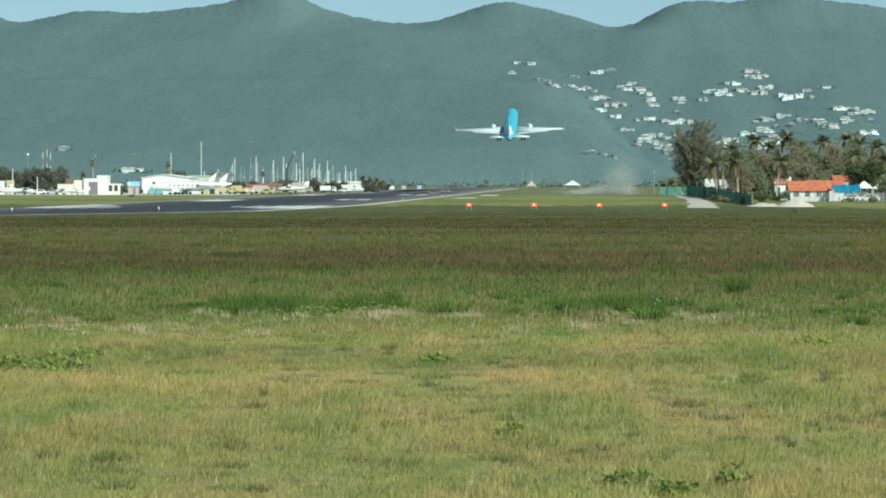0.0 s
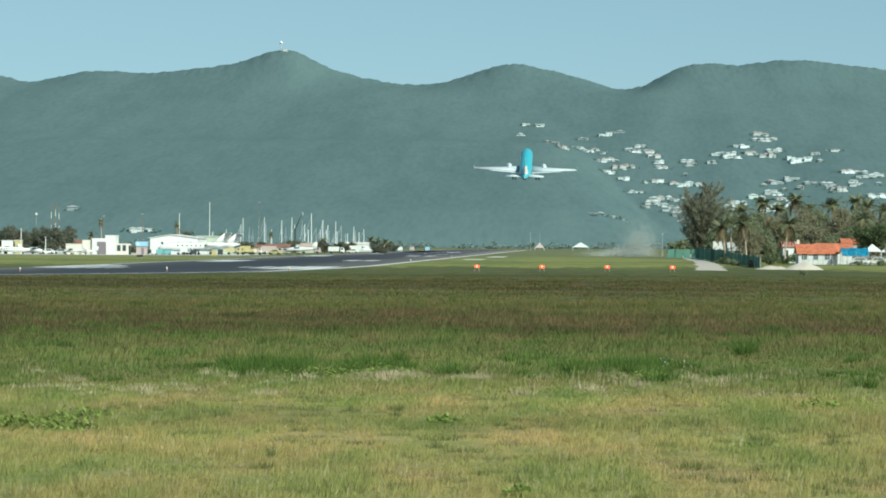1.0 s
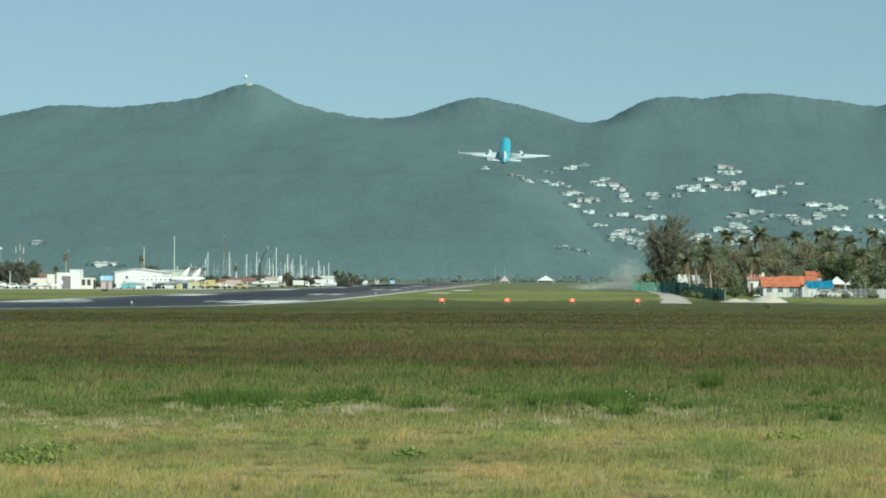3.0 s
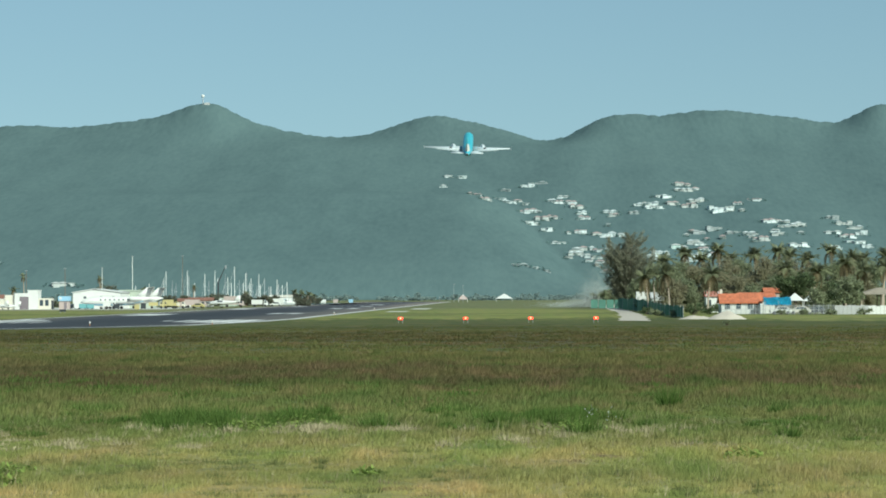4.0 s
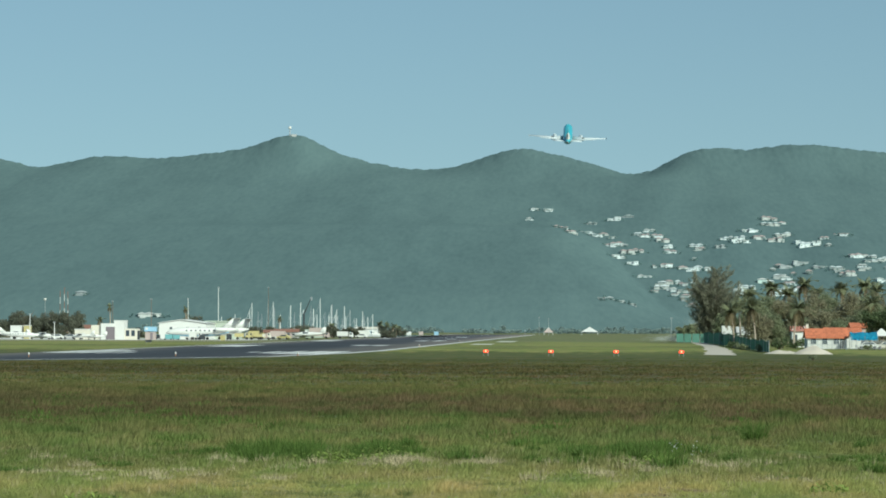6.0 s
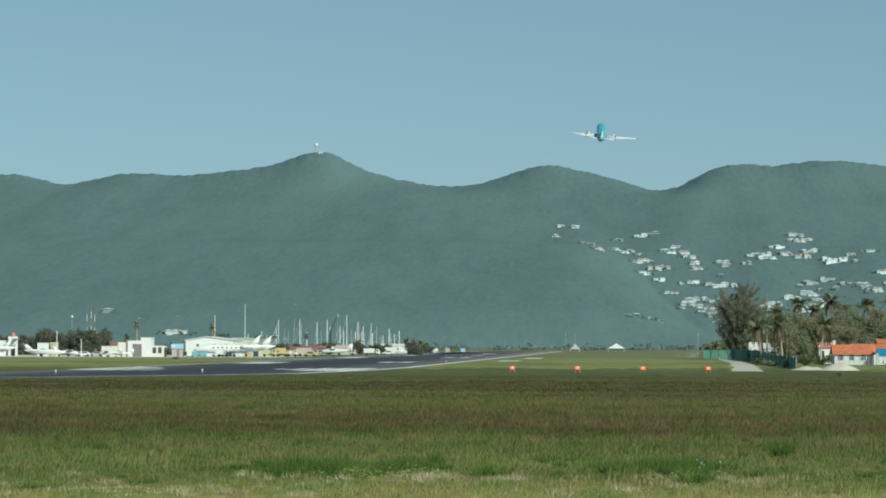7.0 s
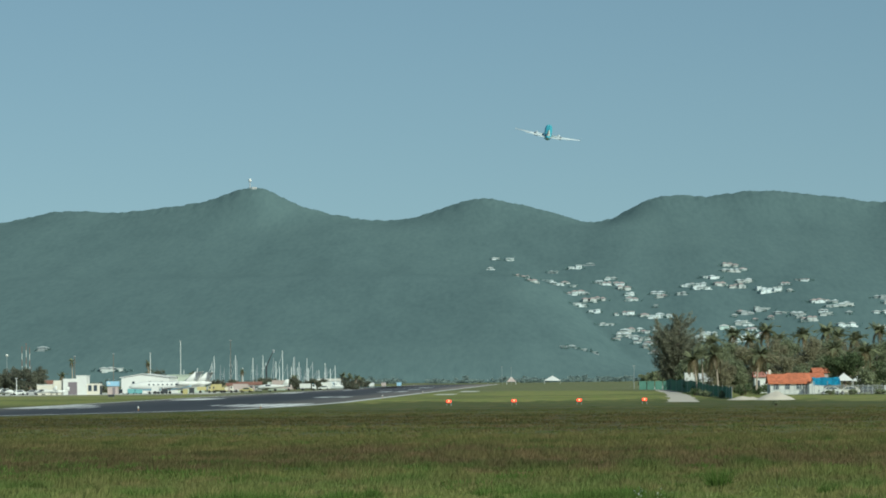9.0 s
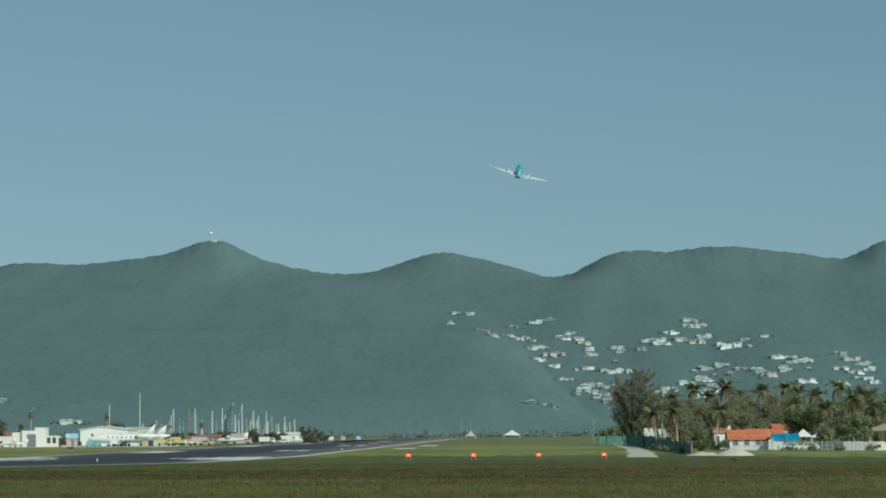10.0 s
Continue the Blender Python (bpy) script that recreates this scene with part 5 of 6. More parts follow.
        for a in (-1, 1):
            for b in (-1, 1):
                part("post", rod(bmesh.new(), (a * w * 0.46, b * w * 0.46, -0.1), (a * w * 0.46, b * w * 0.46, top - 2.5), 0.1, 0.1, 6), M_WHITE, s)


def yachts():
    bm = bmesh.new()
    strip(bm, -420, -70, 1400, 1720, 0.02)
    m = material("lagoon_water", (0.03, 0.09, 0.11), 0.08, vary=0.2, scale=0.05, fine=0.8, bump=0.05)
    solid("water", bm, m, "sheltered lagoon behind the airfield", "water", "structure")
    # bearing in thousandths and height of the mast
    rows = [(-99.7, 7), (-98.9, 11), (-98.2, 14), (-95.8, 9), (-94.0, 17), (-92.2, 14), (-91.8, 12), (-90.2, 9), (-84.8, 14), (-81.8, 13), (-79.8, 9), (-78.8, 16), (-77.6, 10), (-76.8, 9),
            (-76.0, 13), (-75.4, 13.5), (-74.6, 9), (-73.9, 8.5), (-73.0, 7.5), (-72.2, 12.5), (-71.6, 8.5), (-69.2, 7.5), (-68.8, 7.5), (-67.3, 10.5), (-66.6, 8.5), (-64.0, 9.5), (-83.6, 11), (-86.4, 10), (-103.5, 9), (-107.0, 8), (-70.4, 11), (-65.4, 8), (-87.6, 13), (-96.9, 10), (-80.8, 11.5), (-74.2, 11)]
    for k, (m, h) in enumerate(rows):
        y = 1480 + 50 * math.sin(k * 2.7)
        h = h * y / 1480
        b = thing("sailing_yacht", "moored white sailing yacht with a bare mast", "boat", bearing(m, y), y, 0.02, 60 + 50 * math.sin(k * 1.3), "moored yachts")
        L = 7 + h * 0.25
        rings = []
        for f, w, dk in ((-0.5, 0.7, 0.9), (-0.25, 1.0, 0.9), (0.1, 1.0, 0.95), (0.35, 0.6, 1.05), (0.5, 0.04, 1.2)):
            W = L * 0.16 * w
            rings.append([(-W, f * L, dk), (W, f * L, dk), (W * 0.75, f * L, 0.1), (0, f * L, -0.25), (-W * 0.75, f * L, 0.1)])
        part("hull", loft(bmesh.new(), rings), M_WHITE if k % 4 else M_BLUEWALL, b)
        part("cabin", box(bmesh.new(), 0, -0.05 * L, 0.85, L * 0.19, L * 0.35, 0.55), M_WHITE, b)
        part("mast", rod(bmesh.new(), (0, 0.08 * L, 0.8), (0, 0.08 * L, h), 0.16, 0.11, 6), M_MAST if k % 3 else M_METAL, b)
        part("boom", rod(bmesh.new(), (0, 0.08 * L, 2.0), (0, -0.38 * L, 2.0), 0.09, 0.09, 6), M_BLUE if k % 3 == 0 else M_WHITE, b)
        part("spreader", rod(bmesh.new(), (-0.7, 0.08 * L, h * 0.6), (0.7, 0.08 * L, h * 0.6), 0.05, 0.05, 5), M_MAST, b)
        part("forestay", rod(bmesh.new(), (0, 0.48 * L, 1.1), (0, 0.08 * L, h * 0.95), 0.04, 0.04, 4), M_WHITE, b)


def apron_trees():
    for k in range(16):
        m = -182 + 2.3 * k + 0.8 * math.sin(k * 2.0)
        y = 1150 + 20 * math.sin(k * 1.3)
        broad_tree(bearing(m, y), y, (6.8 if m < -166 else 9.0) + 0.9 * math.sin(k * 3.1), 6.5, M_MANGROVE, "dark grey-green scrubby tree behind the apron", 3200, 0.02)
    for k in range(12):
        m = -145 + 7.6 * k + 1.5 * math.sin(k * 2.4)
        y = 1260 + 25 * math.sin(k * 1.9)
        broad_tree(bearing(m, y), y, 4.0 + 1.2 * math.sin(k * 2.2), 6.5, M_MANGROVE, "low dark scrubby tree behind the hangars", 2200, 0.02)
    for k, m in enumerate((-142.0, -117.0, -105.5, -76.5)):
        y = 1340 + 20 * math.sin(k * 2.9)
        palm(bearing(m, y), y, 6.0 + 1.5 * math.sin(k * 1.7), 0.8, 14, 0.7, 4)
    for k in range(9):
        m = -63.5 + 0.95 * k
        y = 1600 + 10 * math.sin(k)
        if k % 2:
            palm(bearing(m, y), y, 5.2 - 0.25 * k, 0.5, 14, 0.85, 3)
        else:
            broad_tree(bearing(m, y), y, 5.6 - 0.3 * k, 4.6, M_MANGROVE, "low scrubby tree beyond the runway", 900, 0.02)


    for m, y, h, w in ((-114.1, 1300, 9.0, 6.5), (-86.5, 1310, 4.6, 5.5), (-84.0, 1320, 5.2, 6.5), (-81.0, 1330, 4.4, 5.0), (-75.5, 1340, 5.0, 4.0), (-72.5, 1350, 3.6, 4.5), (-68.0, 1350, 4.0, 6.0)):
        broad_tree(bearing(m, y), y, h, w, M_MANGROVE, "dark bushy tree behind the apron", 1500, 0.02)
    for m, y, h in ((-139.0, 1200, 10.5), (-117.3, 1210, 10.0), (-147.5, 1180, 7.5), (-91.0, 1290, 7.0)):
        palm(bearing(m, y), y, h, 0.5, 9, 0.5, 5)


def sheds():
    """Low roofs and stores between the apron and the lagoon."""
    for m, y, w, h, wall, roof, lab in ((-148.0, 1215, 7.0, 4.4, M_PINK, M_RUST, "low shed with a rusty red roof behind the apron"),
                                        (-95.0, 1240, 6.5, 2.9, M_PINK, M_RUST, "low shed with a rusty red roof behind the apron"),
                                        (-89.0, 1250, 8.5, 3.2, M_GREY, M_RUST, "low shed with a rusty red roof behind the apron"),
                                        (-81.2, 1270, 6.0, 3.0, M_SAGE, M_SAGE, "sage green store with a gable roof")):
        t = thing("shed", lab, "shed", bearing(m, y), y)
        walls_of(t, -w / 2, w / 2, 0, 5, h * 0.72, wall, h * 0.98)
        gable_roof(t, "roof", -w / 2, w / 2, 0, 5, h * 0.72, h, roof)
        window_part(t, -w * 0.25, 0, h * 0.25, 0.8, 0.8, M_GREY)
    for m, w, h, mat, lab in ((-124.0, 1.6, 1.6, M_WHITE, "white freight container beside the hangar"), (-122.4, 2.2, 1.4, M_TEALBOX, "teal freight container before the hangar"), (-120.2, 2.0, 1.2, M_TEALBOX, "teal freight container before the hangar"), (-112.8, 1.6, 1.3, M_DARK, "dark baggage cart by the parked jet"), (-105.2, 1.4, 1.5, M_DARK, "dark baggage cart by the parked jet")):
        t = thing("container", lab, "container", bearing(m, 1024), 1024)
        bm = box(bmesh.new(), 0, 0, 0.2, w, 1.5, h)
        bmesh.ops.bevel(bm, geom=bm.edges[:], offset=0.08, segments=2, affect="EDGES")
        part("body", bm, mat, t)
        for a in (-w * 0.35, w * 0.35):
            part("wheel", rod(bmesh.new(), (a, -0.75, 0.2), (a, -0.6, 0.2), 0.2, 0.2, 10), M_RUBBER, t)
    p = thing("beacon_mast", "slim mast with a white beacon", "mast", bearing(-157.7, 1250), 1250)
    part("shaft", rod(bmesh.new(), (0, 0, -0.2), (0, 0, 13.0), 0.1, 0.06, 6), M_METAL, p)
    bm = bmesh.new()
    bmesh.ops.create_icosphere(bm, subdivisions=2, radius=0.5, matrix=pose(0, 0, 13.3))
    part("beacon", bm, M_WHITE, p)


def scrub_belt():
    """Bushes on the flat land between the lagoon and the foot of the hills."""
    g = random.Random(21)
    spots = []
    for k in range(260):
        y = g.uniform(2350, 2750)
        x, h = y * g.uniform(-0.19, 0.035), g.uniform(0.8, 2.2) + 4 * g.random() ** 4
        for i in range(5):
            spots.append((x + g.gauss(0, 3.2), y + g.gauss(0, 2), g.uniform(0.25, 0.9) * h))
    p, a, b = leaf_cloud(np.array(spots), np.array([1.6, 2.4]), 26000, 0.8)
    p[:, 2] = np.maximum(p[:, 2], 0.1)
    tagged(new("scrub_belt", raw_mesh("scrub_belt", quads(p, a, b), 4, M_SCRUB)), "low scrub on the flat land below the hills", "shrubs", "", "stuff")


# ---- the town on the hill ----
# across, along, width, kind of finish, in metres
TOWN = [
    [(-71, 3794, 8, "w"), (-57, 3788, 7, "w"), (-74, 3674, 5, "w"), (-9, 3680, 9, "g"), (14, 3710, 13, "w"), (29, 3734, 6, "g"), (-45, 3539, 6, "p"), (-37, 3542, 8, "r"), (-30, 3473, 9, "p"), (-15, 3587, 11, "w"), (-6, 3563, 13, "w"), (2, 3575, 6, "w"), (11, 3545, 7, "w"), (12, 3482, 16, "r"), (22, 3479, 7, "g")],
    [(37, 3566, 8, "w"), (44, 3557, 8, "r"), (49, 3599, 8, "w"), (57, 3557, 11, "r"), (60, 3524, 13, "p"), (65, 3482, 9, "w"), (67, 3443, 11, "r"), (25, 3425, 13, "p"), (36, 3437, 11, "p"), (17, 3392, 13, "w"), (30, 3356, 10, "w"), (50, 3341, 4, "w"), (61, 3341, 11, "w"), (77, 3335, 7, "w"), (88, 3326, 11, "w"), (98, 3326, 5, "w")],
    [(40, 3275, 13, "w"), (57, 3236, 7, "w"), (64, 3203, 9, "w"), (71, 3194, 6, "w"), (76, 3164, 7, "r"), (70, 3248, 6, "w"), (88, 3215, 7, "w"), (48, 3191, 7, "w"), (72, 3152, 5, "g"), (54, 3212, 13, "w"), (62, 3245, 7, "p"), (66, 3173, 6, "w"), (75, 3233, 9, "w"), (79, 3194, 8, "w"), (86, 3251, 4, "w"), (83, 3170, 4, "w"), (80, 3119, 7, "w"), (93, 3494, 13, "w"), (97, 3470, 8, "w"), (89, 3398, 4, "g"), (0, 2891, 6, "g"), (7, 2906, 6, "g"), (16, 2906, 5, "g"), (26, 2912, 4, "g"), (-351, 2747, 18, "w"), (-420, 2862, 6, "g")],
    [(122, 3539, 8, "w"), (116, 3476, 8, "g"), (129, 3542, 4, "w"), (137, 3512, 17, "w"), (138, 3539, 10, "w"), (150, 3599, 18, "w"), (174, 3695, 15, "p"), (173, 3656, 17, "w"), (186, 3665, 6, "w"), (182, 3572, 15, "w"), (156, 3548, 11, "p"), (172, 3533, 14, "p"), (179, 3536, 5, "w"), (196, 3506, 11, "w"), (203, 3485, 19, "w"), (212, 3506, 9, "w"), (221, 3530, 8, "w"), (222, 3473, 4, "w"), (240, 3563, 13, "w")],
    [(166, 3353, 5, "p"), (173, 3347, 13, "g"), (160, 3326, 4, "w"), (188, 3368, 16, "g"), (150, 3242, 13, "m"), (165, 3278, 10, "w"), (170, 3275, 7, "w"), (171, 3242, 8, "w"), (178, 3305, 4, "w"), (193, 3311, 6, "w"), (205, 3335, 13, "g"), (218, 3317, 12, "w"), (219, 3296, 6, "w"), (227, 3278, 14, "p"), (243, 3392, 16, "w"), (257, 3386, 9, "w"), (244, 3326, 8, "w"), (254, 3356, 13, "w"), (268, 3365, 14, "w")],
    [(245, 3308, 11, "w"), (266, 3314, 4, "w"), (131, 3209, 15, "w"), (127, 3191, 16, "w"), (124, 3173, 7, "w"), (166, 3203, 18, "w"), (179, 3215, 7, "p"), (184, 3200, 7, "w"), (157, 3176, 15, "w"), (258, 3239, 15, "w"), (261, 3173, 8, "w"), (306, 3431, 13, "g"), (314, 3392, 16, "w"), (323, 3371, 13, "w"), (324, 3332, 11, "w"), (297, 3323, 13, "w"), (308, 3305, 14, "w"), (313, 3272, 16, "w"), (289, 3233, 10, "w"), (321, 3251, 10, "w")],
]


def town():
    # town finishes, with the haze of distance in their colours
    finish = {"w": (M_VILLA, M_VILLA), "r": (M_VILLA, M_HAZED_TILE), "p": (M_OCHRE, M_HAZED_TILE), "g": (M_SLATE, M_SHUTTER), "m": (M_MINT, M_WHITE)}
    words = {"w": "white hillside villa with a pale roof", "r": "white hillside villa with a red roof", "p": "pale hillside villa with a red roof dulled by haze", "g": "grey hillside house among trees", "m": "mint green hillside house"}
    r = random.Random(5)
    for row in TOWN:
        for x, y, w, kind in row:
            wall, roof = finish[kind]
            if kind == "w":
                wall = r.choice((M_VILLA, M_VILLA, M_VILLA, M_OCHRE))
                roof = r.choice((M_VILLA, M_VILLA, M_OCHRE, M_HAZED_TILE))
            h = thing("villa", words[kind], "house", x, y - 3, terrain(x, y) - 0.5, r.uniform(-16, 16), "hillside villas")
            w = w * 1.02
            n = 1 if w < 8 else 2 if w < 14 else 3
            edge = -w / 2
            for k in range(n):
                bw = w / n * r.uniform(0.7, 1.25)
                cx, cy = edge + w / n / 2, r.uniform(-4, 4)
                edge += w / n
                H, D = r.choice((1.9, 2.1, 2.4, 3.8) if w > 10 else (1.9, 2.1)), r.uniform(6, 8)
                H = 0.8 * H + r.uniform(-0.6, 0.3)
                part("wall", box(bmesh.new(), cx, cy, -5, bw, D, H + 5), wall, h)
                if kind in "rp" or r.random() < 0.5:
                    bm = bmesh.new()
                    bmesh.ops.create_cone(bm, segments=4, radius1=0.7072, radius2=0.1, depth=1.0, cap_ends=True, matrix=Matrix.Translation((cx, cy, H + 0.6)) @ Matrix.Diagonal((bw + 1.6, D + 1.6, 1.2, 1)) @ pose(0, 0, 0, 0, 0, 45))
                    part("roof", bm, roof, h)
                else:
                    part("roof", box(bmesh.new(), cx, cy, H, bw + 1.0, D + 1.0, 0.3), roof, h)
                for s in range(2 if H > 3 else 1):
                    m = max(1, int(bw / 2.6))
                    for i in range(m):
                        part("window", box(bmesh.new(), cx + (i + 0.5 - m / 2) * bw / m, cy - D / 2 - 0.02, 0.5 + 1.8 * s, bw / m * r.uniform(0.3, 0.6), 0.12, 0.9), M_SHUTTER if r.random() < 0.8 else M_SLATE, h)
                if r.random() < 0.75:
                    part("terrace", box(bmesh.new(), cx + r.uniform(-1, 1), cy - D / 2 - 1.8, -6, bw * r.uniform(0.6, 1.7), 3.4, 5.6 + r.uniform(0, 0.8)), wall, h)
    # gardens: bushes and small trees around and before the houses
    p, a, b = [], [], []
    for row in TOWN:
        for x, y, w, kind in row:
            for k in range(3 + int(w / 3)):
                cx, cy = x + r.uniform(-0.85, 0.85) * w, y - 3 - r.uniform(3.5, 11)
                high, wide = r.uniform(0.7, 2.4) * (1.5 if abs(cx - x) > 0.55 * w else 1.0), r.uniform(0.9, 2.6)
                base = terrain(cx, cy)
                spots = np.array([(cx + r.gauss(0, wide * 0.5), cy + r.gauss(0, 0.8), base + r.uniform(0.2, 1) * high) for i in range(5)])
                q = leaf_cloud(spots, np.array([0.5 * wide, 0.3 * wide]), 46, 0.42)
                p.append(q[0]), a.append(q[1]), b.append(q[2])
    p, a, b = np.concatenate(p), np.concatenate(a), np.concatenate(b)
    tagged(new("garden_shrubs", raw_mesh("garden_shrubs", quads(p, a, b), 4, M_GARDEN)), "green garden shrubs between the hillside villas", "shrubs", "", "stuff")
    t = thing("radome_tower", "white ball radome on a lattice tower atop the ridge", "tower", -378.0, 4285, terrain(-378.0, 4285) - 1)
    part("tower", rod(bmesh.new(), (0, 0, 0), (0, 0, 9.5), 0.8, 0.5, 6), M_METAL, t)
    bm = bmesh.new()
    bmesh.ops.create_icosphere(bm, subdivisions=2, radius=2.1, matrix=pose(0, 0, 11))
    part("radome", bm, M_WHITE, t, "white ball")
    part("hut", box(bmesh.new(), 5, 0, -2, 6, 5, 5), M_GREY, t)


# red tiles greyed by haze painted into the colour
M_HAZED_TILE = material("hazed_tiles", (0.42, 0.34, 0.33), 0.8, vary=0.2, scale=0.3)
# distant leaves: their pale teal carries the haze before the hills
M_GARDEN = leafy(material("hazed_garden_leaves", (0.20, 0.30, 0.29), 0.9, vary=0.25, scale=0.1, fine=1))
M_SCRUB = leafy(material("hazed_scrub_leaves", (0.265, 0.335, 0.325), 0.9, vary=0.15, scale=0.05, fine=0.6))
# town walls, sheets and shutters: haze makes these colours cool and pale
M_OCHRE = material("hazed_cream_wall", (0.46, 0.49, 0.48), 0.8, vary=0.2, scale=0.3)
M_SLATE = material("hazed_grey_sheet", (0.30, 0.34, 0.35), 0.7, vary=0.2, scale=0.3)
M_SHUTTER = material("hazed_shutters", (0.42, 0.46, 0.46), 0.6, vary=0.1)
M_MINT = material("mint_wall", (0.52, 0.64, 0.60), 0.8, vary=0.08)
M_TEALBOX = material("teal_container_paint", (0.16, 0.36, 0.38), 0.5, vary=0.12)
terminal()
sheds()
scrub_belt()
apron_things()
yachts()
apron_trees()
town()


# ---- grass ----
def lattice(x, y, seed):
    """Smooth value noise from 0 to 1."""
    xi, yi = np.floor(x).astype(np.int64), np.floor(y).astype(np.int64)
    fx, fy = x - xi, y - yi
    fx, fy = fx * fx * (3 - 2 * fx), fy * fy * (3 - 2 * fy)

    def h(i, j):
        n = (i * 374761393 + j * 668265263 + seed * 982451653) & 0x7FFFFFFF
        n = ((n ^ (n >> 13)) * 1274126177) & 0x7FFFFFFF
        return (n ^ (n >> 16)) % 10007 / 10007.0

    return (h(xi, yi) * (1 - fx) + h(xi + 1, yi) * fx) * (1 - fy) + (h(xi, yi + 1) * (1 - fx) + h(xi + 1, yi + 1) * fx) * fy


def grass(name, y0, y1, count, height, width, label, tuft=6, side=1.15, mat=None):
    n = count // tuft
    f = rng.random(n)
    y = np.sqrt(y0 * y0 + f * (y1 * y1 - y0 * y0))
    x = y * rng.uniform(-0.185 * side, 0.108 * side, n)
    keep = lattice(x * 0.9, y * 0.35, 4) * 0.6 + lattice(x * 3.1, y * 1.3, 5) * 0.4
    ok = rng.random(n) < np.clip(keep * 2.2 - 0.25, 0.12, 1)
    ok &= y < np.interp(x, [-140, -95, -66, -50, -42, -35], [352, 362, 388, 420, 448, 5000])
    ok &= ~((x > np.interp(y, [500, 640], [15.5, 18])) & (x < np.interp(y, [500, 640], [23, 26])) & (y > 514))
    x, y = x[ok], y[ok]
    tall = (0.45 + 1.1 * lattice(x * 0.5, y * 0.2, 6)) * (0.5 + 1.0 * lattice(x * 2.3, y * 0.7, 8))
    x, y, tall = np.repeat(x, tuft), np.repeat(y, tuft), np.repeat(tall, tuft)
    m = len(x)
    x = x + rng.normal(0, width * 3.0, m)
    y = y + rng.normal(0, width * 6.0, m)
    h = height * tall * rng.uniform(0.45, 1.15, m)
    if y0 > 80:
        h *= np.interp(y, [84, 128, 330, 440], [0.45, 1.0, 1.0, 0.3])
    a = rng.uniform(0, 2 * np.pi, m)
    lean = h * rng.uniform(0.05, 0.7, m)
    w = width * rng.uniform(0.6, 1.3, m)
    base = np.stack([x, y, np.full(m, -0.02)], 1)
    sx, sy = np.cos(a + 1.57) * w / 2, np.sin(a + 1.57) * w / 2
    # every blade turns partly to the light, so that it shows its breadth
    s = np.stack([np.abs(sx) + 0.35 * w, sy, np.zeros(m)], 1)
    wind = np.stack([np.cos(a) * lean + 0.05 * h, np.sin(a) * lean, h], 1)
    tri = np.stack([base - s, base + s, base + wind], 1)
    ob = new(name, raw_mesh(name, tri, 3, mat or M_GRASS))
    return tagged(ob, label, "grass", "", "stuff")


def tussocks(name, centres, blades, height, width, label, mat):
    """Clumps of longer blades that fan out from their roots; centres: x, y, radius, height."""
    c = np.repeat(np.array(centres), blades, axis=0)
    m = len(c)
    a, q = rng.uniform(0, 2 * np.pi, m), np.sqrt(rng.random(m))
    x, y = c[:, 0] + np.cos(a) * q * c[:, 2], c[:, 1] + np.sin(a) * q * c[:, 2]
    h = height * c[:, 3] * rng.uniform(0.4, 1.1, m) * (1.1 - 0.45 * q)
    w = width * rng.uniform(0.6, 1.4, m)
    turn = rng.uniform(0, 2 * np.pi, m)
    base = np.stack([x, y, np.full(m, -0.02)], 1)
    s = np.stack([np.abs(np.cos(turn)) * w + 0.3 * w, np.sin(turn) * w, np.zeros(m)], 1) / 2
    out = np.stack([np.cos(a) * h * 0.5 * q + rng.normal(0, 0.25, m) * h, np.sin(a) * h * 0.5 * q + rng.normal(0, 0.25, m) * h, h], 1)
    return tagged(new(name, raw_mesh(name, np.stack([base - s, base + s, base + out], 1), 3, mat)), label, "grass", "", "stuff")


def scatter(n, y0, y1, seed, cut, r0, r1, h0, h1):
    """Clump places, gathered where the ground favours them."""
    found = []
    while len(found) < n:
        y = rng.uniform(y0, y1)
        x = y * rng.uniform(-0.19, 0.115)
        if lattice(np.array([x * 0.20]), np.array([y * 0.10]), seed)[0] > cut:
            found.append((x, y, rng.uniform(r0, r1), rng.uniform(h0, h1)))
    return found


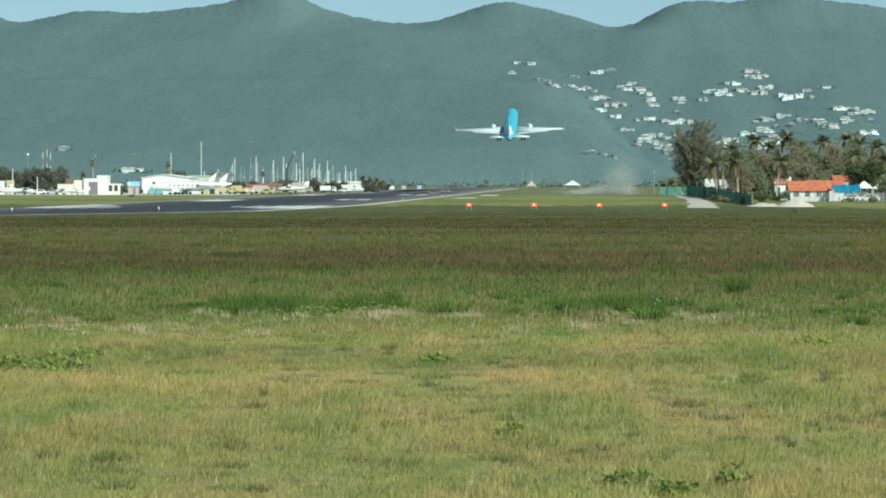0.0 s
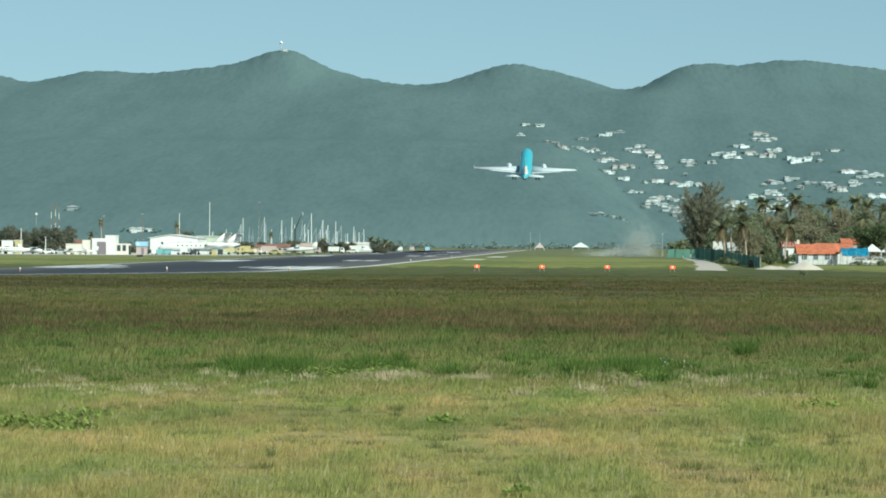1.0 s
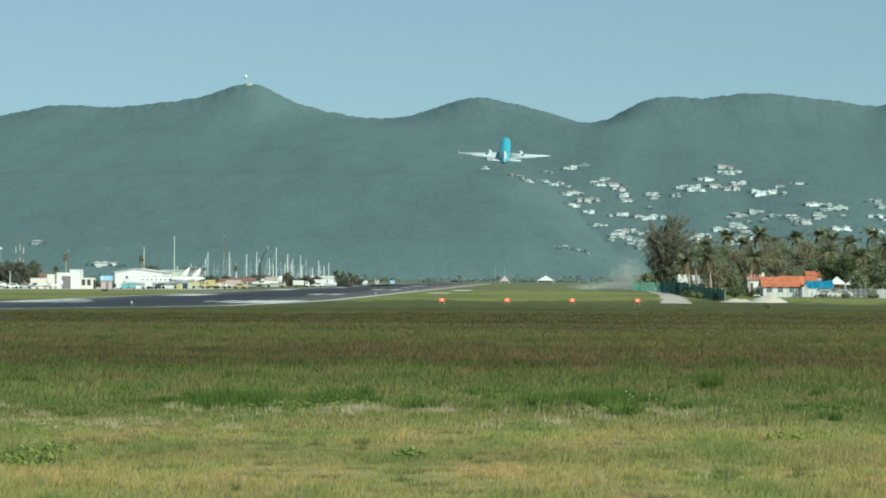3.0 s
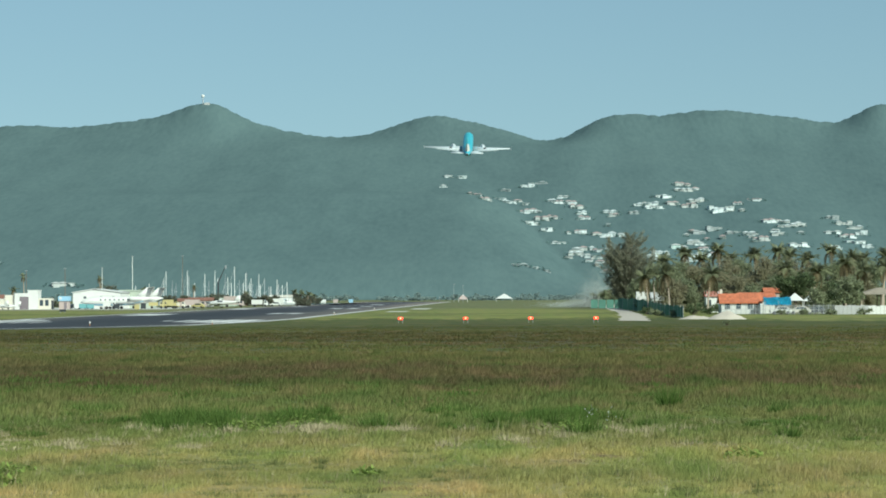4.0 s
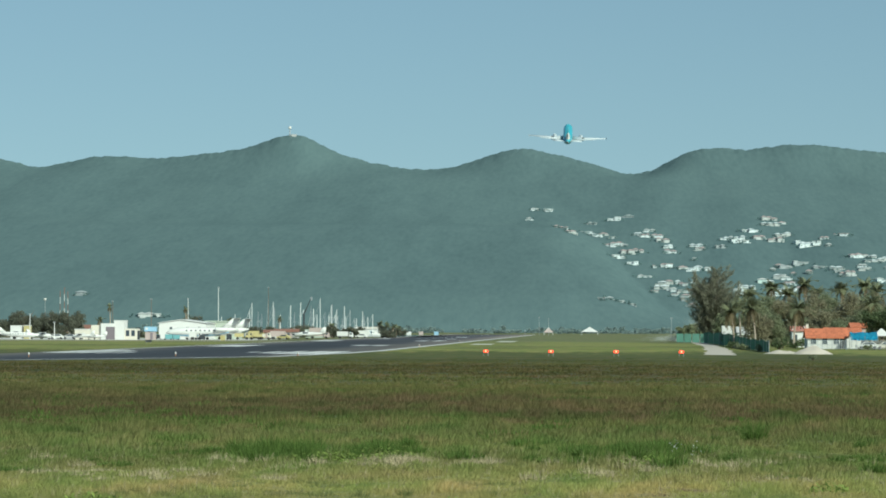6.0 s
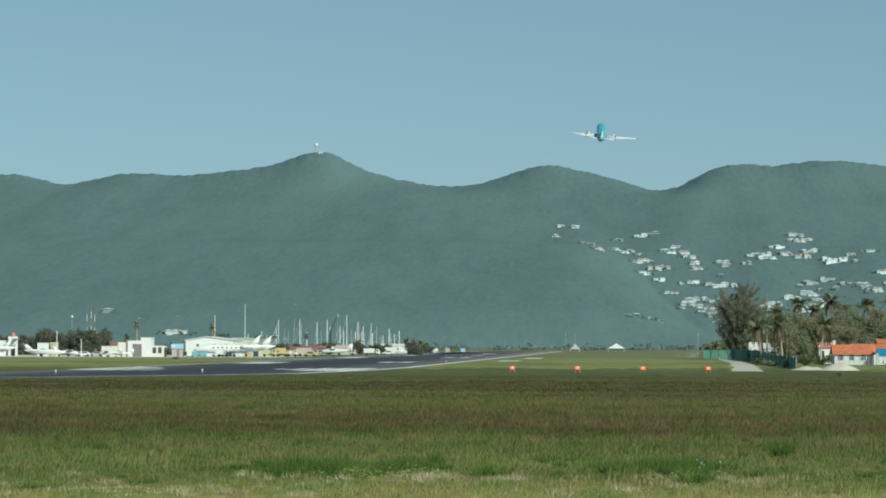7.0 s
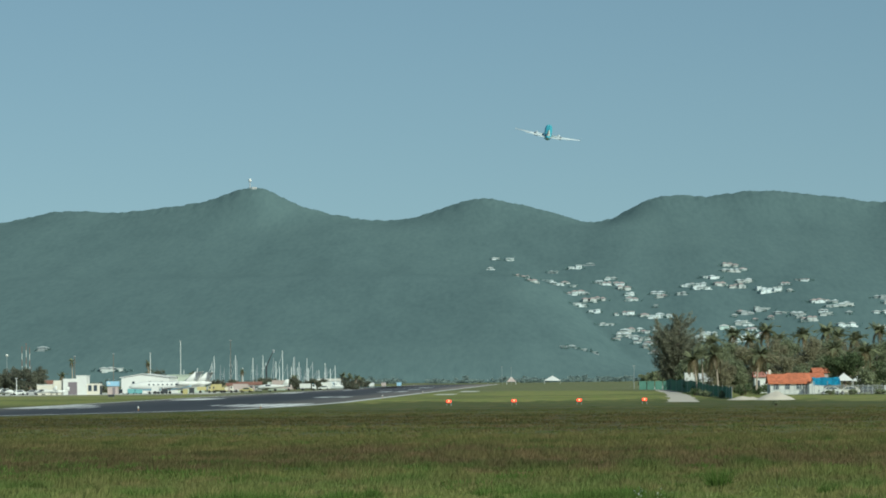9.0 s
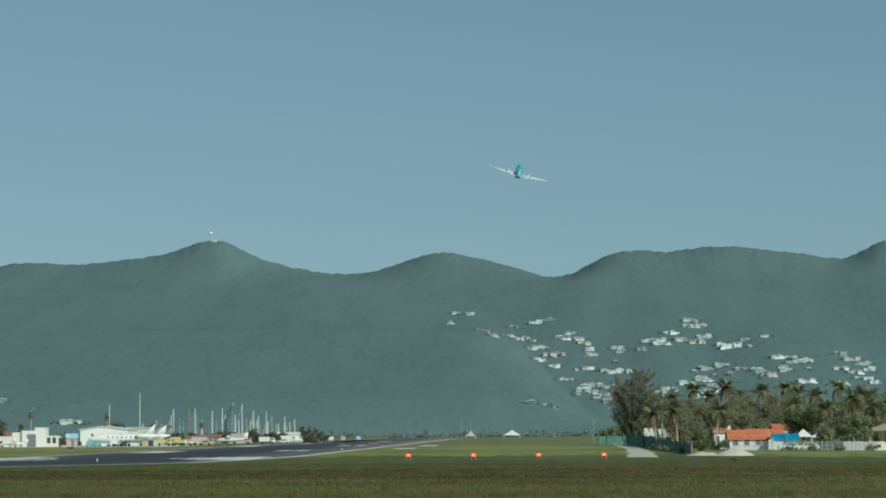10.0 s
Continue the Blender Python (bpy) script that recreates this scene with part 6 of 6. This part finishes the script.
def weeds():
    """Broad-leaved weeds: rosettes of rounded leaves on short stalks."""
    places = [(-11.4, 72.8, 1.0, 0.34), (-12.0, 74.0, 0.8, 0.30), (-11.0, 76.2, 0.7, 0.36), (-10.6, 71.8, 0.6, 0.26), (0.6, 45.4, 0.32, 0.24), (1.1, 44.2, 0.34, 0.22), (1.9, 45.3, 0.22, 0.34), (-1.1, 54.4, 0.24, 0.2),
              (-3.2, 76.1, 0.35, 0.24), (-7.7, 102.0, 1.6, 0.35), (-6.6, 104.0, 1.4, 0.4), (1.5, 100.0, 1.2, 0.35), (5.4, 84.0, 0.5, 0.3)]
    leaves = []
    for x, y, r, h in places:
        n = int(40 + 150 * r)
        a, q = rng.uniform(0, 2 * np.pi, n), np.sqrt(rng.random(n)) * r
        c = np.stack([x + np.cos(a) * q, y + np.sin(a) * q * 1.6, h * rng.uniform(0.25, 1.0, n) * (1.1 - 0.6 * q / r)], 1)
        t = rng.uniform(0, 2 * np.pi, n)
        d = np.stack([np.cos(t), np.sin(t), rng.uniform(0.0, 0.9, n)], 1) * rng.uniform(0.05, 0.10, n)[:, None]
        w = np.stack([-np.sin(t), np.cos(t), rng.normal(0, 0.3, n)], 1) * rng.uniform(0.022, 0.045, n)[:, None]
        leaves.append(np.stack([c - d, c - w, c + d, c + w], 1))
    tagged(new("broad_leaved_weeds", raw_mesh("broad_leaved_weeds", np.concatenate(leaves), 4, M_WEED)), "bright green broad-leaved weeds in the meadow", "weeds", "", "stuff")


def field():
    weeds()
    grass("near_grass", 38, 118, 1080000, 0.13, 0.0115, "pale straw-green meadow grass in uneven tufts")
    tussocks("standpoint_grass", [(rng.uniform(-18, 18), rng.uniform(-22, 38), 0.6, rng.uniform(0.5, 1.0)) for k in range(1500)], 40, 0.22, 0.016, "pale meadow grass around the viewpoint", M_GRASS)
    grass("middle_grass", 84, 230, 520000, 0.27, 0.036, "green and red-brown seeding grass")
    grass("far_grass", 220, 455, 230000, 0.15, 0.077, "dark green and brown rough grass")
    grass("verge_grass", 450, 700, 60000, 0.10, 0.10, "mown green grass around the slope lights", 6, 0.62)
    grass("seed_stalks", 40, 112, 10000, 0.27, 0.007, "sparse pale seed stalks over the meadow", 4, 1.15, M_STRAW)
    tussocks("green_tussocks", scatter(45, 92, 118, 31, 0.50, 0.2, 0.8, 0.3, 0.9) + [(rng.normal(-8.4, 1.9) if k % 2 else rng.normal(0.9, 1.6), rng.normal(106, 3.0), rng.uniform(0.12, 0.6), 0.25 + 1.15 * rng.random() ** 1.8) for k in range(170)] + [(5.3, 122.9, 0.35, 1.9), (-6.9, 109.0, 0.5, 1.5), (-10.2, 110.0, 0.4, 1.4), (1.8, 110.5, 0.5, 1.4)], 260, 0.50, 0.024, "dense dark green tussocks across the meadow", M_TUFT)
    tussocks("leafy_tussocks", scatter(330, 40, 100, 32, 0.40, 0.08, 0.55, 0.4, 1.3), 110, 0.22, 0.012, "small green tussocks in the meadow", M_MEADOW)
    tussocks("rank_grass", scatter(120, 118, 215, 33, 0.48, 0.5, 1.6, 0.6, 1.1), 160, 0.40, 0.04, "taller green tufts in the rough grass", M_TUFT)
    tussocks("dry_tussocks", scatter(70, 88, 106, 34, 0.54, 0.2, 0.6, 0.4, 1.0) + [(rng.normal(-5.5, 1.5) if k % 3 else rng.normal(2.6, 1.2), rng.normal(100, 1.5), rng.uniform(0.15, 0.5), rng.uniform(0.6, 1.3)) for k in range(60)], 90, 0.32, 0.018, "dead straw-coloured tussocks", M_STRAW)
    tussocks("withered_grass", scatter(190, 42, 98, 35, 0.48, 0.2, 0.9, 0.4, 1.0), 90, 0.17, 0.011, "withered brown patches in the meadow", M_WITHERED)
    spots = np.array([(2.6 + rng.normal(0, 0.4), 104 + rng.normal(0, 3), rng.uniform(0.35, 0.6)) for k in range(26)])
    p, a, b = leaf_cloud(spots, np.array([0.05]), 44, 0.02)
    tagged(new("white_flowers", raw_mesh("white_flowers", quads(p, a, b), 4, M_WHITE)), "small white flowers standing over the grass", "flowers", "", "stuff")


M_MEADOW = leafy(material("meadow_tufts", (0.200, 0.218, 0.085), 0.7, vary=0.25, scale=0.5, fine=6, per="island"))
M_TUFT = leafy(material("tussock_grass", (0.128, 0.196, 0.048), 0.7, vary=0.35, scale=0.5, fine=6, per="island"))
M_WITHERED = leafy(material("withered_grass", (0.27, 0.195, 0.13), 0.9, vary=0.3, scale=0.6, fine=6, per="island"))
M_STRAW = material("dead_straw", (0.36, 0.31, 0.19), 0.9, vary=0.3, scale=1, fine=8, per="island")
field()
motions()
